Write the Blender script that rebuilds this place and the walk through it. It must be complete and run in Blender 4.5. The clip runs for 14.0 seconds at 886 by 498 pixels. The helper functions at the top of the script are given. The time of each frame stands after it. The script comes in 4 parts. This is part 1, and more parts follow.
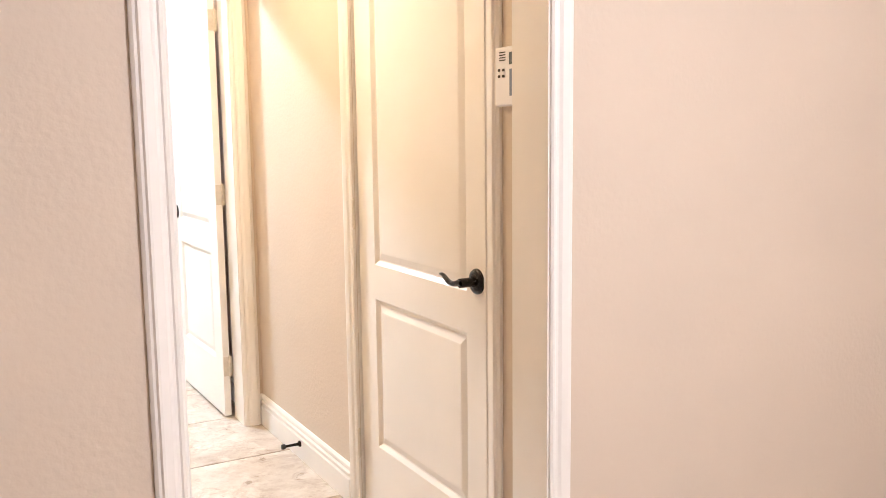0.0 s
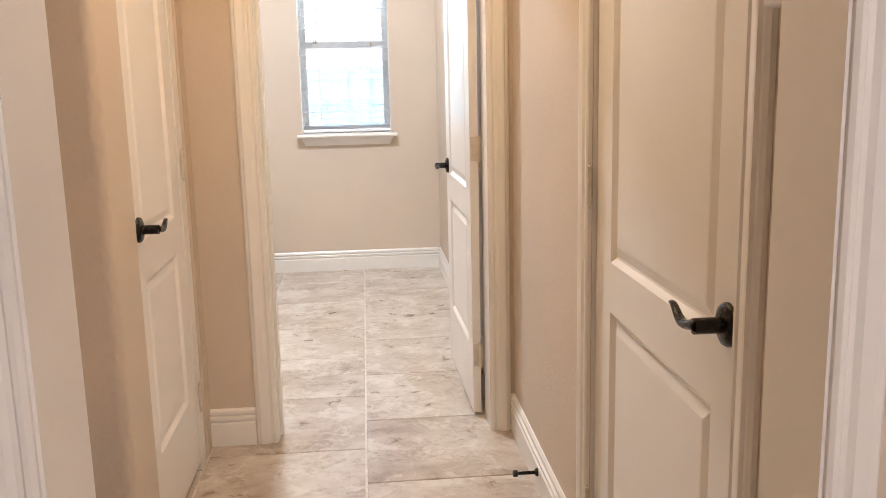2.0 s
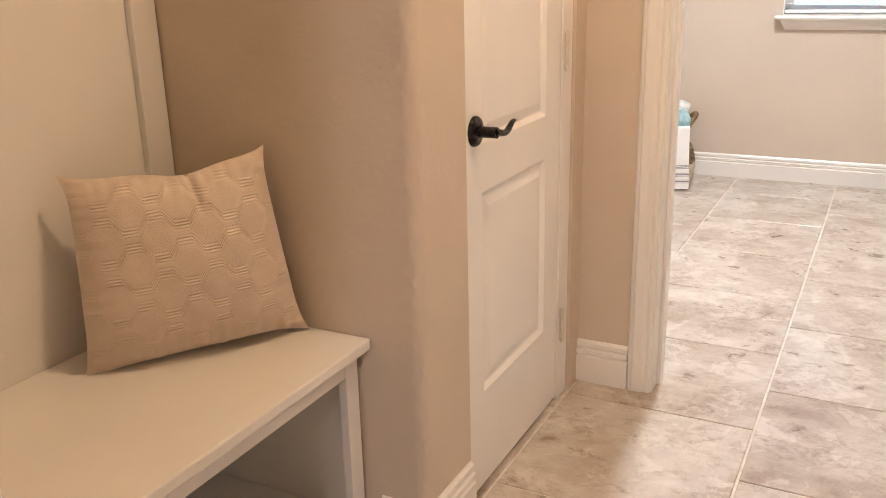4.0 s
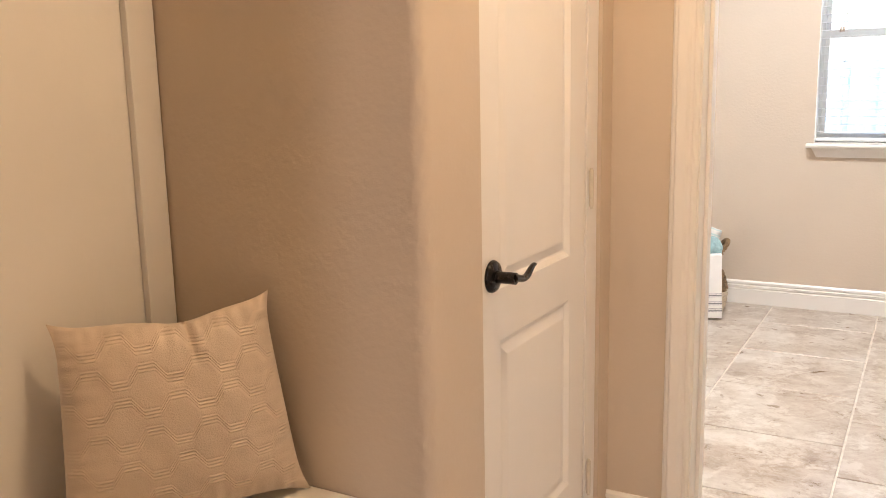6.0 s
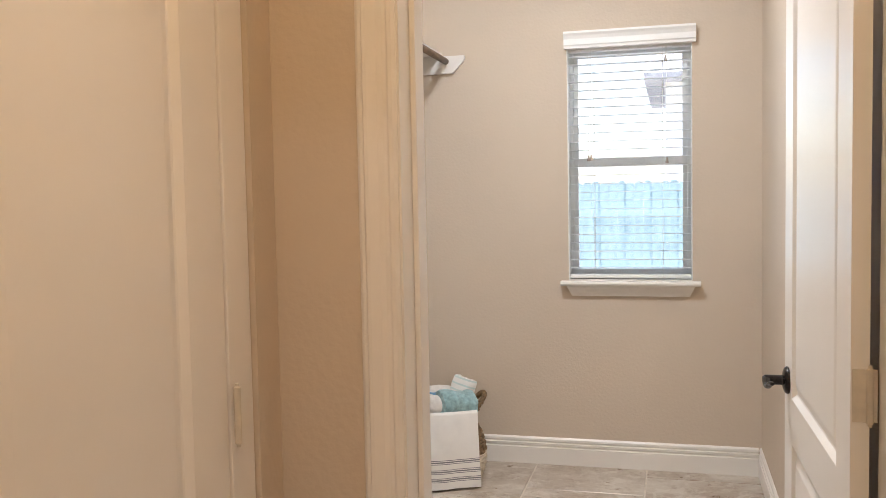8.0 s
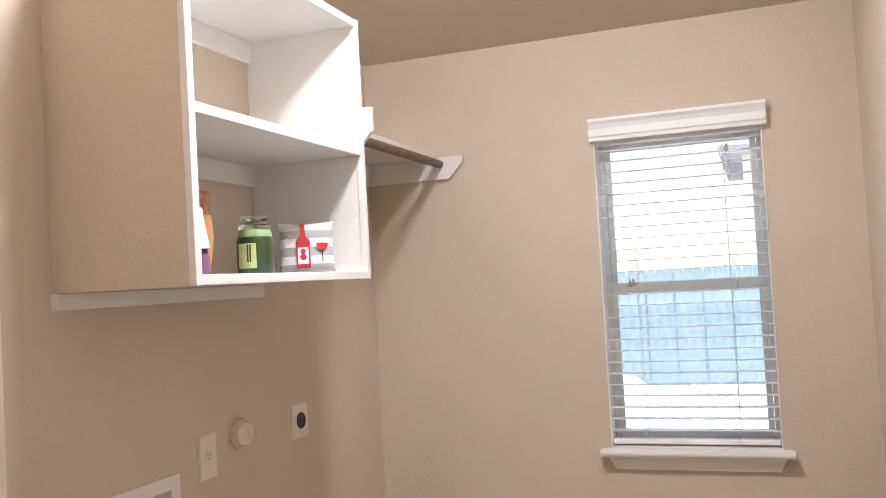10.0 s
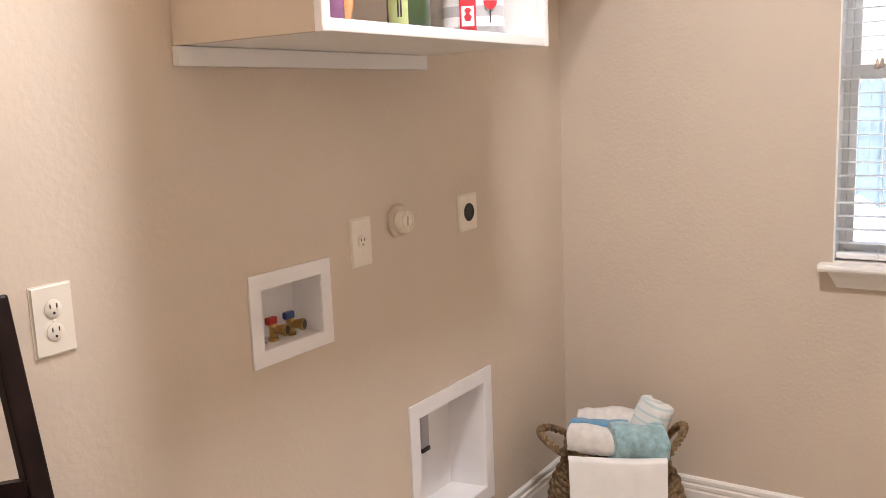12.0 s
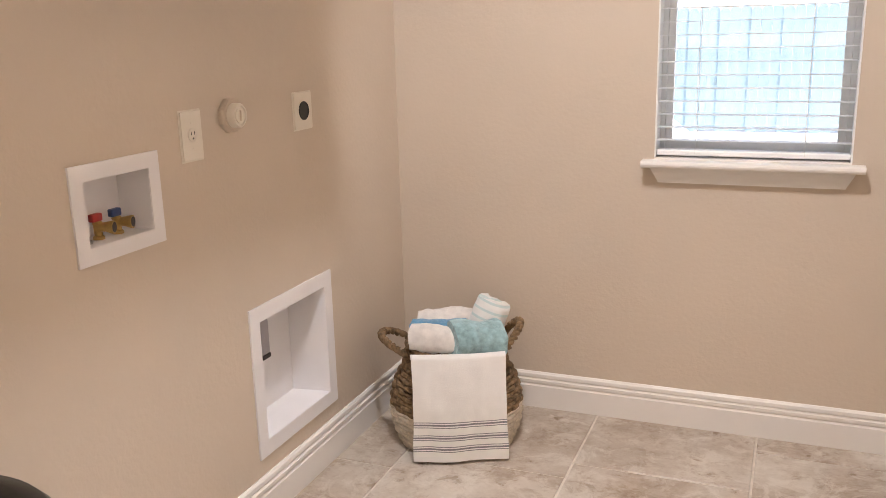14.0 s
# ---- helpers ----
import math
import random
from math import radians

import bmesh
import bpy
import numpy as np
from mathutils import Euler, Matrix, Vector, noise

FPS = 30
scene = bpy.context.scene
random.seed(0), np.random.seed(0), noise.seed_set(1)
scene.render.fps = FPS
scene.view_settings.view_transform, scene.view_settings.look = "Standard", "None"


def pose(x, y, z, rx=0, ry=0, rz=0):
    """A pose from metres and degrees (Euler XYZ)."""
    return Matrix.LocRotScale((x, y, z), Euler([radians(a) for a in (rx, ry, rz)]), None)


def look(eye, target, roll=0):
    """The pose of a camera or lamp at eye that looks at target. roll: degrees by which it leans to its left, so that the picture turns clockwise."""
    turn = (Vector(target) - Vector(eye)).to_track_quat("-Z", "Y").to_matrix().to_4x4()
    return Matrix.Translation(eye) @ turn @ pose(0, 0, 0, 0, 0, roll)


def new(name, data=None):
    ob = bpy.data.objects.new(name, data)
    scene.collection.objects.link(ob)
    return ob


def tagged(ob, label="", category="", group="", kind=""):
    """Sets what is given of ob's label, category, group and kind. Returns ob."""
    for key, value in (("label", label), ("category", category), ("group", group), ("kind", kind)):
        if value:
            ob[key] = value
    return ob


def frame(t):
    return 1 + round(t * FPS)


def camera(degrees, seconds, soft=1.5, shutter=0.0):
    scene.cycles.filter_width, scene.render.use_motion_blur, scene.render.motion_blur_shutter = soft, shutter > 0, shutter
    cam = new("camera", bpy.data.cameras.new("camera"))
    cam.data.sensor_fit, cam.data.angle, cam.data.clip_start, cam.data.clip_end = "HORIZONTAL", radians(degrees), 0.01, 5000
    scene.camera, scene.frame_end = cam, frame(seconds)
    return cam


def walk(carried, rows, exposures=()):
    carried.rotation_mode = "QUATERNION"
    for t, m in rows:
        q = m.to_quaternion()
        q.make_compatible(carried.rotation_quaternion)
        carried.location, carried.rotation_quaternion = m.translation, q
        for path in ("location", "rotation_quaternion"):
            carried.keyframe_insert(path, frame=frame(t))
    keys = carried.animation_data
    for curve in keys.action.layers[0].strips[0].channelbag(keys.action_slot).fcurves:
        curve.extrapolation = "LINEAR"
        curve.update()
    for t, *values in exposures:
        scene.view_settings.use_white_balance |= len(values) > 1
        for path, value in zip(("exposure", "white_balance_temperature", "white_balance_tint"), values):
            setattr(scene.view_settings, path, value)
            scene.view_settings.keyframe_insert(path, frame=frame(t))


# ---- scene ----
cam = camera(53.8, 14.0, soft=0.65)
PATH = [
    (0, (-1.168, -3.751, 1.295), (-0.194, -2.023, 1.033), -0.7),
    (0.5, (-0.966, -3.563, 1.302), (-0.151, -1.756, 1.04), -2.3),
    (1, (-0.745, -3.436, 1.292), (-0.22, -1.524, 1.027), -0.4),
    (1.5, (-0.602, -3.258, 1.282), (-0.244, -1.318, 0.955), -0.1),
    (2, (-0.518, -3.054, 1.275), (-0.349, -1.096, 0.902), -1.3),
    (2.5, (-0.398, -2.887, 1.274), (-0.615, -0.949, 0.831), -1.2),
    (3, (-0.317, -2.737, 1.262), (-0.849, -0.894, 0.696), -1.6),
    (3.2, (-0.315, -2.658, 1.25), (-0.934, -0.865, 0.618), -1.5),
    (5.3, (-0.316, -2.318, 1.284), (-1.379, -0.695, 0.796), -2.4),
    (5.5, (-0.319, -2.318, 1.291), (-1.377, -0.68, 0.848), -1.9),
    (6, (-0.347, -2.295, 1.294), (-1.313, -0.581, 0.933), -1.2),
    (6.5, (-0.383, -2.212, 1.308), (-1.156, -0.391, 1.009), -0.4),
    (7, (-0.421, -1.965, 1.328), (-1.066, -0.077, 1.179), -1.0),
    (7.2, (-0.425, -1.879, 1.325), (-1.006, 0.03, 1.192), -1.0),
    (9.3, (-0.396, -0.633, 1.558), (-0.885, 1.305, 1.486), -1.0),
    (9.5, (-0.388, -0.542, 1.578), (-0.92, 1.386, 1.565), -1.7),
    (10, (-0.369, -0.321, 1.617), (-1.048, 1.559, 1.688), -3.2),
    (10.5, (-0.367, -0.129, 1.631), (-1.278, 1.648, 1.739), -2.5),
    (11, (-0.423, -0.017, 1.593), (-1.437, 1.706, 1.596), -2.8),
    (11.5, (-0.441, 0.032, 1.549), (-1.517, 1.709, 1.368), -2.7),
    (12, (-0.464, 0.039, 1.501), (-1.552, 1.684, 1.172), -2.3),
    (12.5, (-0.457, 0.04, 1.46), (-1.549, 1.648, 0.991), -2.3),
    (13, (-0.441, 0.044, 1.428), (-1.519, 1.628, 0.854), -2.1),
    (13.5, (-0.445, 0.049, 1.403), (-1.422, 1.693, 0.816), -1.4),
    (14, (-0.503, 0.033, 1.393), (-1.234, 1.829, 0.904), -1.5),
]
EXPOSURES = [(0.0, 3.25, 5650, 10), (0.4, 3.0, 5700, 10), (0.8, 2.7, 5750, 10), (1.6, 2.3, 5950, 12), (3.0, 2.3, 6250, 16), (5.4, 2.68, 6150, 14), (6.5, 2.15, 6400, 14), (7.0, 1.97, 6400, 13), (9.5, 1.52, 6350, 15), (10.5, 1.58, 6650, 19), (11.5, 1.75, 6700, 20), (14.0, 1.92, 6700, 20)]
walk(cam, [(t, look(eye, target, roll)) for t, eye, target, roll in PATH], EXPOSURES)

# ---- daylight and lamps ----
world = bpy.data.worlds.new("sky")
scene.world = world
world.use_nodes = True
sky = world.node_tree.nodes.new("ShaderNodeTexSky")
sky.sky_type, sky.sun_disc = "NISHITA", False
sky.sun_elevation, sky.sun_rotation = radians(50), radians(98)
back = world.node_tree.nodes["Background"]
back.inputs["Strength"].default_value = 0.15
world.node_tree.links.new(sky.outputs["Color"], back.inputs["Color"])

sun_data = bpy.data.lights.new("sun", "SUN")
sun_data.energy, sun_data.angle, sun_data.color = 4.8, radians(0.6), (1.0, 0.96, 0.9)
sun = new("sun", sun_data)
sun.matrix_world = look((10, 8.6, 13), (0, 11, 0))

WARM = (1.0, 0.715, 0.405)
ENTRY_WHITE = (1.0, 0.92, 0.88)
LAMP_WHITE = (0.90, 0.96, 1.0)
HALL_GLOW, ENTRY_GLOW, LAUNDRY_GLOW = 19.0, 38.0, 78.0


# ---- materials ----


def material(name, colour, rough=0.5, metal=0.0, mottled=0.06, scale=6.0, bump=0.0, bump_scale=120.0, coat=0.0, sheen=0.0, vary=0.07):
    """A principled material: base colour with slow mottling, finer grain in the roughness and a fine relief."""
    m = bpy.data.materials.new(name)
    m.use_nodes = True
    n, l = m.node_tree.nodes, m.node_tree.links
    b = n["Principled BSDF"]
    co = n.new("ShaderNodeTexCoord")
    tex = n.new("ShaderNodeTexNoise")
    tex.inputs["Scale"].default_value, tex.inputs["Detail"].default_value = scale, 6.0
    l.new(co.outputs["Object"], tex.inputs["Vector"])
    ramp = n.new("ShaderNodeValToRGB")
    ramp.color_ramp.elements[0].position, ramp.color_ramp.elements[1].position = 0.3, 0.7
    ramp.color_ramp.elements[0].color = (*[c * (1 - mottled) for c in colour], 1)
    ramp.color_ramp.elements[1].color = (*[min(1, c * (1 + mottled)) for c in colour], 1)
    l.new(tex.outputs["Fac"], ramp.inputs["Fac"])
    l.new(ramp.outputs["Color"], b.inputs["Base Color"])
    fine = n.new("ShaderNodeTexNoise")
    fine.inputs["Scale"].default_value, fine.inputs["Detail"].default_value = bump_scale, 3.0
    l.new(co.outputs["Object"], fine.inputs["Vector"])
    mr = n.new("ShaderNodeMapRange")
    mr.inputs["To Min"].default_value, mr.inputs["To Max"].default_value = max(0.02, rough - vary), min(1, rough + vary)
    l.new(fine.outputs["Fac"], mr.inputs["Value"])
    l.new(mr.outputs["Result"], b.inputs["Roughness"])
    b.inputs["Metallic"].default_value = metal
    b.inputs["Coat Weight"].default_value = coat
    b.inputs["Sheen Weight"].default_value = sheen
    if bump:
        bp = n.new("ShaderNodeBump")
        bp.inputs["Strength"].default_value, bp.inputs["Distance"].default_value = bump, 0.004
        l.new(fine.outputs["Fac"], bp.inputs["Height"])
        l.new(bp.outputs["Normal"], b.inputs["Normal"])
    return m


def tile_material():
    m = bpy.data.materials.new("stone_look_tile")
    m.use_nodes = True
    n, l = m.node_tree.nodes, m.node_tree.links
    b = n["Principled BSDF"]
    co, info = n.new("ShaderNodeTexCoord"), n.new("ShaderNodeObjectInfo")
    shift = n.new("ShaderNodeVectorMath")
    shift.operation = "MULTIPLY_ADD"
    shift.inputs[1].default_value = (1, 1, 1)
    scaled = n.new("ShaderNodeVectorMath")
    scaled.operation = "SCALE"
    scaled.inputs[0].default_value = (37.0, 23.0, 11.0)
    l.new(info.outputs["Random"], scaled.inputs["Scale"])
    l.new(co.outputs["Object"], shift.inputs[0])
    l.new(scaled.outputs["Vector"], shift.inputs[2])

    def cloud(scale, detail, rough, distort, squash=(1, 1, 1)):
        mp = n.new("ShaderNodeMapping")
        mp.inputs["Scale"].default_value = squash
        l.new(shift.outputs["Vector"], mp.inputs["Vector"])
        t = n.new("ShaderNodeTexNoise")
        t.inputs["Scale"].default_value, t.inputs["Detail"].default_value = scale, detail
        t.inputs["Roughness"].default_value, t.inputs["Distortion"].default_value = rough, distort
        l.new(mp.outputs["Vector"], t.inputs["Vector"])
        return t.outputs["Fac"]

    def ramp(fac, stops):
        r = n.new("ShaderNodeValToRGB")
        while len(r.color_ramp.elements) < len(stops):
            r.color_ramp.elements.new(0.5)
        for e, (p, c) in zip(r.color_ramp.elements, stops):
            e.position, e.color = p, (*c, 1)
        l.new(fac, r.inputs["Fac"])
        return r.outputs["Color"]

    def mixed(fac, a, c, mode="MIX"):
        x = n.new("ShaderNodeMix")
        x.data_type, x.blend_type = "RGBA", mode
        if isinstance(fac, float):
            x.inputs["Factor"].default_value = fac
        else:
            l.new(fac, x.inputs["Factor"])
        l.new(a, x.inputs["A"])
        l.new(c, x.inputs["B"])
        return x.outputs["Result"]

    ground = ramp(cloud(3.4, 12, 0.70, 0.25, (1, 1.2, 1)), [(0.32, (0.33, 0.255, 0.19)), (0.44, (0.44, 0.37, 0.30)), (0.53, (0.52, 0.46, 0.39)), (0.66, (0.62, 0.57, 0.50))])
    speck = ramp(cloud(38, 5, 0.7, 0.4), [(0.40, (0.70, 0.62, 0.54)), (0.55, (1, 1, 1))])
    patches = ramp(cloud(4.5, 8, 0.7, 0.4), [(0.48, (0, 0, 0)), (0.60, (1, 1, 1))])
    chips = ramp(cloud(8, 10, 0.7, 0.6), [(0.53, (0, 0, 0)), (0.60, (0.5, 0.5, 0.5))])
    pale = ramp(cloud(3, 2, 0.5, 0), [(0.3, (0.62, 0.57, 0.50)), (0.7, (0.72, 0.685, 0.62))])
    dark = ramp(cloud(12, 9, 0.74, 0.6), [(0.36, (0.62, 0.53, 0.45)), (0.46, (1, 1, 1))])
    eaten = mixed(patches, ground, mixed(0.8, ground, speck, "MULTIPLY"))
    l.new(mixed(0.6, mixed(chips, eaten, pale), dark, "MULTIPLY"), b.inputs["Base Color"])
    mr = n.new("ShaderNodeMapRange")
    mr.inputs["To Min"].default_value, mr.inputs["To Max"].default_value = 0.20, 0.42
    l.new(cloud(12, 5, 0.6, 0.3), mr.inputs["Value"])
    l.new(mr.outputs["Result"], b.inputs["Roughness"])
    bp = n.new("ShaderNodeBump")
    bp.inputs["Strength"].default_value, bp.inputs["Distance"].default_value = 0.25, 0.003
    l.new(cloud(24, 6, 0.7, 0.4), bp.inputs["Height"])
    l.new(bp.outputs["Normal"], b.inputs["Normal"])
    return m


def glass_material(name, colour=(1, 1, 1), rough=0.0):
    m = bpy.data.materials.new(name)
    m.use_nodes = True
    b = m.node_tree.nodes["Principled BSDF"]
    b.inputs["Base Color"].default_value = (*colour, 1)
    b.inputs["Transmission Weight"].default_value, b.inputs["Roughness"].default_value = 1.0, rough
    b.inputs["IOR"].default_value = 1.45
    return m


def glow_material(name, colour, strength):
    m = bpy.data.materials.new(name)
    m.use_nodes = True
    b = m.node_tree.nodes["Principled BSDF"]
    b.inputs["Emission Color"].default_value, b.inputs["Emission Strength"].default_value = (*colour, 1), strength
    return m


def striped_material(name, base, stripe, axis, bands, rough=0.9):
    """Cloth with woven bands: (from, to) along an object axis, in metres."""
    m = material(name, base, rough, mottled=0.04, scale=14, bump=0.5, bump_scale=420, sheen=0.3)
    n, l = m.node_tree.nodes, m.node_tree.links
    b = n["Principled BSDF"]
    old = b.inputs["Base Color"].links[0].from_socket
    co, sep = n.new("ShaderNodeTexCoord"), n.new("ShaderNodeSeparateXYZ")
    l.new(co.outputs["Object"], sep.inputs[0])
    total = None
    for lo, hi in bands:
        d = n.new("ShaderNodeMath")
        d.operation = "COMPARE"
        d.inputs[1].default_value, d.inputs[2].default_value = (lo + hi) / 2, (hi - lo) / 2
        l.new(sep.outputs[axis], d.inputs[0])
        if total is None:
            total = d.outputs[0]
        else:
            a = n.new("ShaderNodeMath")
            a.operation = "MAXIMUM"
            l.new(total, a.inputs[0])
            l.new(d.outputs[0], a.inputs[1])
            total = a.outputs[0]
    x = n.new("ShaderNodeMix")
    x.data_type = "RGBA"
    x.inputs["B"].default_value = (*stripe, 1)
    l.new(total, x.inputs["Factor"])
    l.new(old, x.inputs["A"])
    l.new(x.outputs["Result"], b.inputs["Base Color"])
    return m


WALL = material("tan_wall_paint", (0.60, 0.505, 0.405), 0.62, mottled=0.025, scale=2.2, bump=0.3, bump_scale=70)
CEILING = material("ceiling_paint", (0.60, 0.51, 0.41), 0.75, mottled=0.02, scale=2, bump=0.6, bump_scale=80)
TRIM = material("white_trim_paint", (0.80, 0.765, 0.72), 0.33, mottled=0.025, scale=5, vary=0.02)
DOOR = material("white_door_paint", (0.80, 0.765, 0.72), 0.29, mottled=0.02, scale=4, vary=0.015)
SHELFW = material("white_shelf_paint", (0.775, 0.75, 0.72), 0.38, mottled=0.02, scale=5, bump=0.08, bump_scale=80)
BRONZE = material("oil_rubbed_bronze", (0.018, 0.015, 0.014), 0.26, metal=0.6, mottled=0.3, scale=40)
HINGE = material("painted_hinge", (0.62, 0.56, 0.47), 0.35, metal=0.2, mottled=0.08, scale=40)
GROUT = material("grout", (0.68, 0.62, 0.54), 0.9, mottled=0.12, scale=30, bump=0.4, bump_scale=300)
TILE = tile_material()
PLASTIC = material("white_plastic", (0.80, 0.78, 0.78), 0.35, mottled=0.02, scale=8)
IVORY = material("ivory_plastic", (0.76, 0.70, 0.60), 0.32, mottled=0.02, scale=9)
# real black parts, and the painted dark of spout and socket holes
BLACK = material("black_plastic_and_hollows", (0.012, 0.012, 0.012), 0.4, mottled=0.2, scale=30)
BRASS = material("brass", (0.52, 0.36, 0.13), 0.32, metal=0.95, mottled=0.2, scale=60)
STEEL = material("steel", (0.45, 0.45, 0.45), 0.3, metal=0.95, mottled=0.1, scale=50)
RED = material("red_plastic", (0.36, 0.02, 0.018), 0.38, mottled=0.08, scale=30)
BLUE = material("navy_plastic", (0.02, 0.05, 0.16), 0.38, mottled=0.08, scale=30)
BLIND = material("white_blind", (0.87, 0.87, 0.86), 0.4, mottled=0.02, scale=12)
SLAT = material("white_slat_vinyl", (0.87, 0.87, 0.86), 0.4, mottled=0.02, scale=12)
slat_nodes, slat_links = SLAT.node_tree.nodes, SLAT.node_tree.links
thin, lets_through = slat_nodes.new("ShaderNodeBsdfTranslucent"), slat_nodes.new("ShaderNodeMixShader")
thin.inputs["Color"].default_value = (0.85, 0.88, 0.90, 1)
lets_through.inputs["Fac"].default_value = 0.4
slat_links.new(slat_nodes["Principled BSDF"].outputs["BSDF"], lets_through.inputs[1])
slat_links.new(thin.outputs["BSDF"], lets_through.inputs[2])
slat_links.new(lets_through.outputs["Shader"], slat_nodes["Material Output"].inputs["Surface"])
VINYL = material("white_vinyl", (0.82, 0.83, 0.81), 0.4, mottled=0.03, scale=8)
CORD = material("blind_cord", (0.78, 0.77, 0.73), 0.8, mottled=0.05, scale=80)
TASSEL = material("tassel_wood", (0.42, 0.35, 0.29), 0.5, mottled=0.15, scale=60)
GLASS = glass_material("window_glass")
RODWOOD = material("stained_rod_wood", (0.13, 0.075, 0.04), 0.42, mottled=0.4, scale=22, bump=0.1, bump_scale=160)
DARKWOOD = material("espresso_wood", (0.012, 0.006, 0.005), 0.42, mottled=0.4, scale=18, bump=0.03, bump_scale=140)
LEATHER = material("black_leather", (0.006, 0.0065, 0.006), 0.30, mottled=0.2, scale=24, bump=0.02, bump_scale=120, vary=0.03)
for dark in (DARKWOOD, LEATHER):
    dark.node_tree.nodes["Principled BSDF"].inputs["Specular IOR Level"].default_value = 0.14
PILLOW = material("champagne_cloth", (0.62, 0.51, 0.42), 0.55, mottled=0.06, scale=14, bump=0.3, bump_scale=380, sheen=0.5)
SATIN = material("champagne_satin", (0.65, 0.54, 0.445), 0.32, mottled=0.05, scale=20, bump=0.15, bump_scale=420, sheen=0.3)
SEAGRASS = material("seagrass", (0.20, 0.125, 0.062), 0.85, mottled=0.6, scale=55, bump=0.9, bump_scale=210)
CREAM = material("cream_weave", (0.62, 0.54, 0.43), 0.9, mottled=0.2, scale=60, bump=0.8, bump_scale=220)
FENCE = material("fence_boards", (0.24, 0.34, 0.37), 0.85, mottled=0.2, scale=7, bump=0.3, bump_scale=60)
PATIO = material("pale_ground", (0.55, 0.53, 0.49), 0.9, mottled=0.12, scale=3, bump=0.3, bump_scale=40)
COVER = material("white_cover", (0.8, 0.8, 0.8), 0.6, mottled=0.05, scale=6)
SIDING = material("house_siding", (0.75, 0.73, 0.70), 0.8, mottled=0.05, scale=3)
ROOF = material("roof_shingle", (0.30, 0.30, 0.32), 0.9, mottled=0.25, scale=12)
WAX_GREEN = material("green_wax", (0.022, 0.05, 0.012), 0.35, mottled=0.12, scale=20, coat=0.4)
WAX_PALE = material("pale_green_wax", (0.30, 0.42, 0.20), 0.4, mottled=0.08, scale=20)
LABEL = material("cream_label", (0.48, 0.55, 0.25), 0.5, mottled=0.06, scale=50)
CLEAR = glass_material("clear_glass", (0.95, 0.98, 0.95))
TERRACOTTA = material("terracotta", (0.42, 0.20, 0.10), 0.6, mottled=0.35, scale=60, bump=0.4, bump_scale=150)
PEACH = material("peach_glass", (0.56, 0.27, 0.11), 0.35, mottled=0.1, scale=18)
PURPLE = material("purple_liquid", (0.20, 0.08, 0.17), 0.2, mottled=0.15, scale=30, coat=0.4)
INK = material("printed_red", (0.52, 0.02, 0.03), 0.6, mottled=0.25, scale=60)
INKGREY = material("printed_dark", (0.05, 0.04, 0.04), 0.6)
INKPALE = material("printed_pale", (0.78, 0.76, 0.74), 0.6)
STRIPES = striped_material("striped_pouch_cloth", (0.78, 0.77, 0.76), (0.42, 0.41, 0.41), "Z", [(0.0, 0.022), (0.046, 0.072), (0.098, 0.122)], 0.7)
PAPER = material("white_paper", (0.82, 0.81, 0.79), 0.7, mottled=0.02, scale=30)
TOWEL = striped_material("white_towel", (0.80, 0.775, 0.74), (0.22, 0.21, 0.22), "Z", [(c + a, c + b) for c in (0.053, 0.092, 0.137) for a, b in ((-0.010, -0.007), (-0.003, 0.003), (0.007, 0.010))])
TOWEL_CREAM = material("cream_terry", (0.76, 0.72, 0.67), 0.95, mottled=0.1, scale=40, bump=1.0, bump_scale=330, sheen=0.3)
TOWEL_WHITE = striped_material("checked_white_terry", (0.76, 0.76, 0.73), (0.55, 0.66, 0.65), "X", [(-0.09 + 0.03 * k, -0.082 + 0.03 * k) for k in range(7)], 0.95)
TOWEL_AQUA = material("aqua_terry", (0.30, 0.47, 0.49), 0.95, mottled=0.3, scale=48, bump=1.0, bump_scale=330, sheen=0.3)
TOWEL_BLUE = material("blue_terry", (0.12, 0.32, 0.50), 0.95, mottled=0.14, scale=30, bump=1.0, bump_scale=330, sheen=0.3)
SCREEN = material("keypad_display", (0.10, 0.12, 0.14), 0.2)
GLOW_HALL = glow_material("warm_diffuser", WARM, HALL_GLOW)
GLOW_ENTRY = glow_material("entry_diffuser", ENTRY_WHITE, ENTRY_GLOW)
GLOW_LAUNDRY = glow_material("lamp_diffuser", LAMP_WHITE, LAUNDRY_GLOW)

# ---- mesh helpers ----


def mesh_of(name, bm, mat, smooth=False):
    bmesh.ops.recalc_face_normals(bm, faces=bm.faces)
    me = bpy.data.meshes.new(name)
    bm.to_mesh(me)
    bm.free()
    me.materials.append(mat)
    if smooth:
        me.polygons.foreach_set("use_smooth", [True] * len(me.polygons))
        me.set_sharp_from_angle(angle=radians(40))
    return me


def part(name, bm, mat, parent, label="", smooth=False, m=None):
    ob = new(name, mesh_of(name, bm, mat, smooth))
    ob.parent = parent
    if m is not None:
        ob.matrix_basis = m
    return tagged(ob, label)


def thing(name, label, category, m=None, group="", kind=""):
    ob = new(name)
    ob.empty_display_size = 0.05
    if m is not None:
        ob.matrix_basis = m
    return tagged(ob, label, category, group, kind)


def solid(name, bm, mat, label, category, kind="", m=None, smooth=False, group=""):
    ob = new(name, mesh_of(name, bm, mat, smooth))
    if m is not None:
        ob.matrix_basis = m
    return tagged(ob, label, category, group, kind)


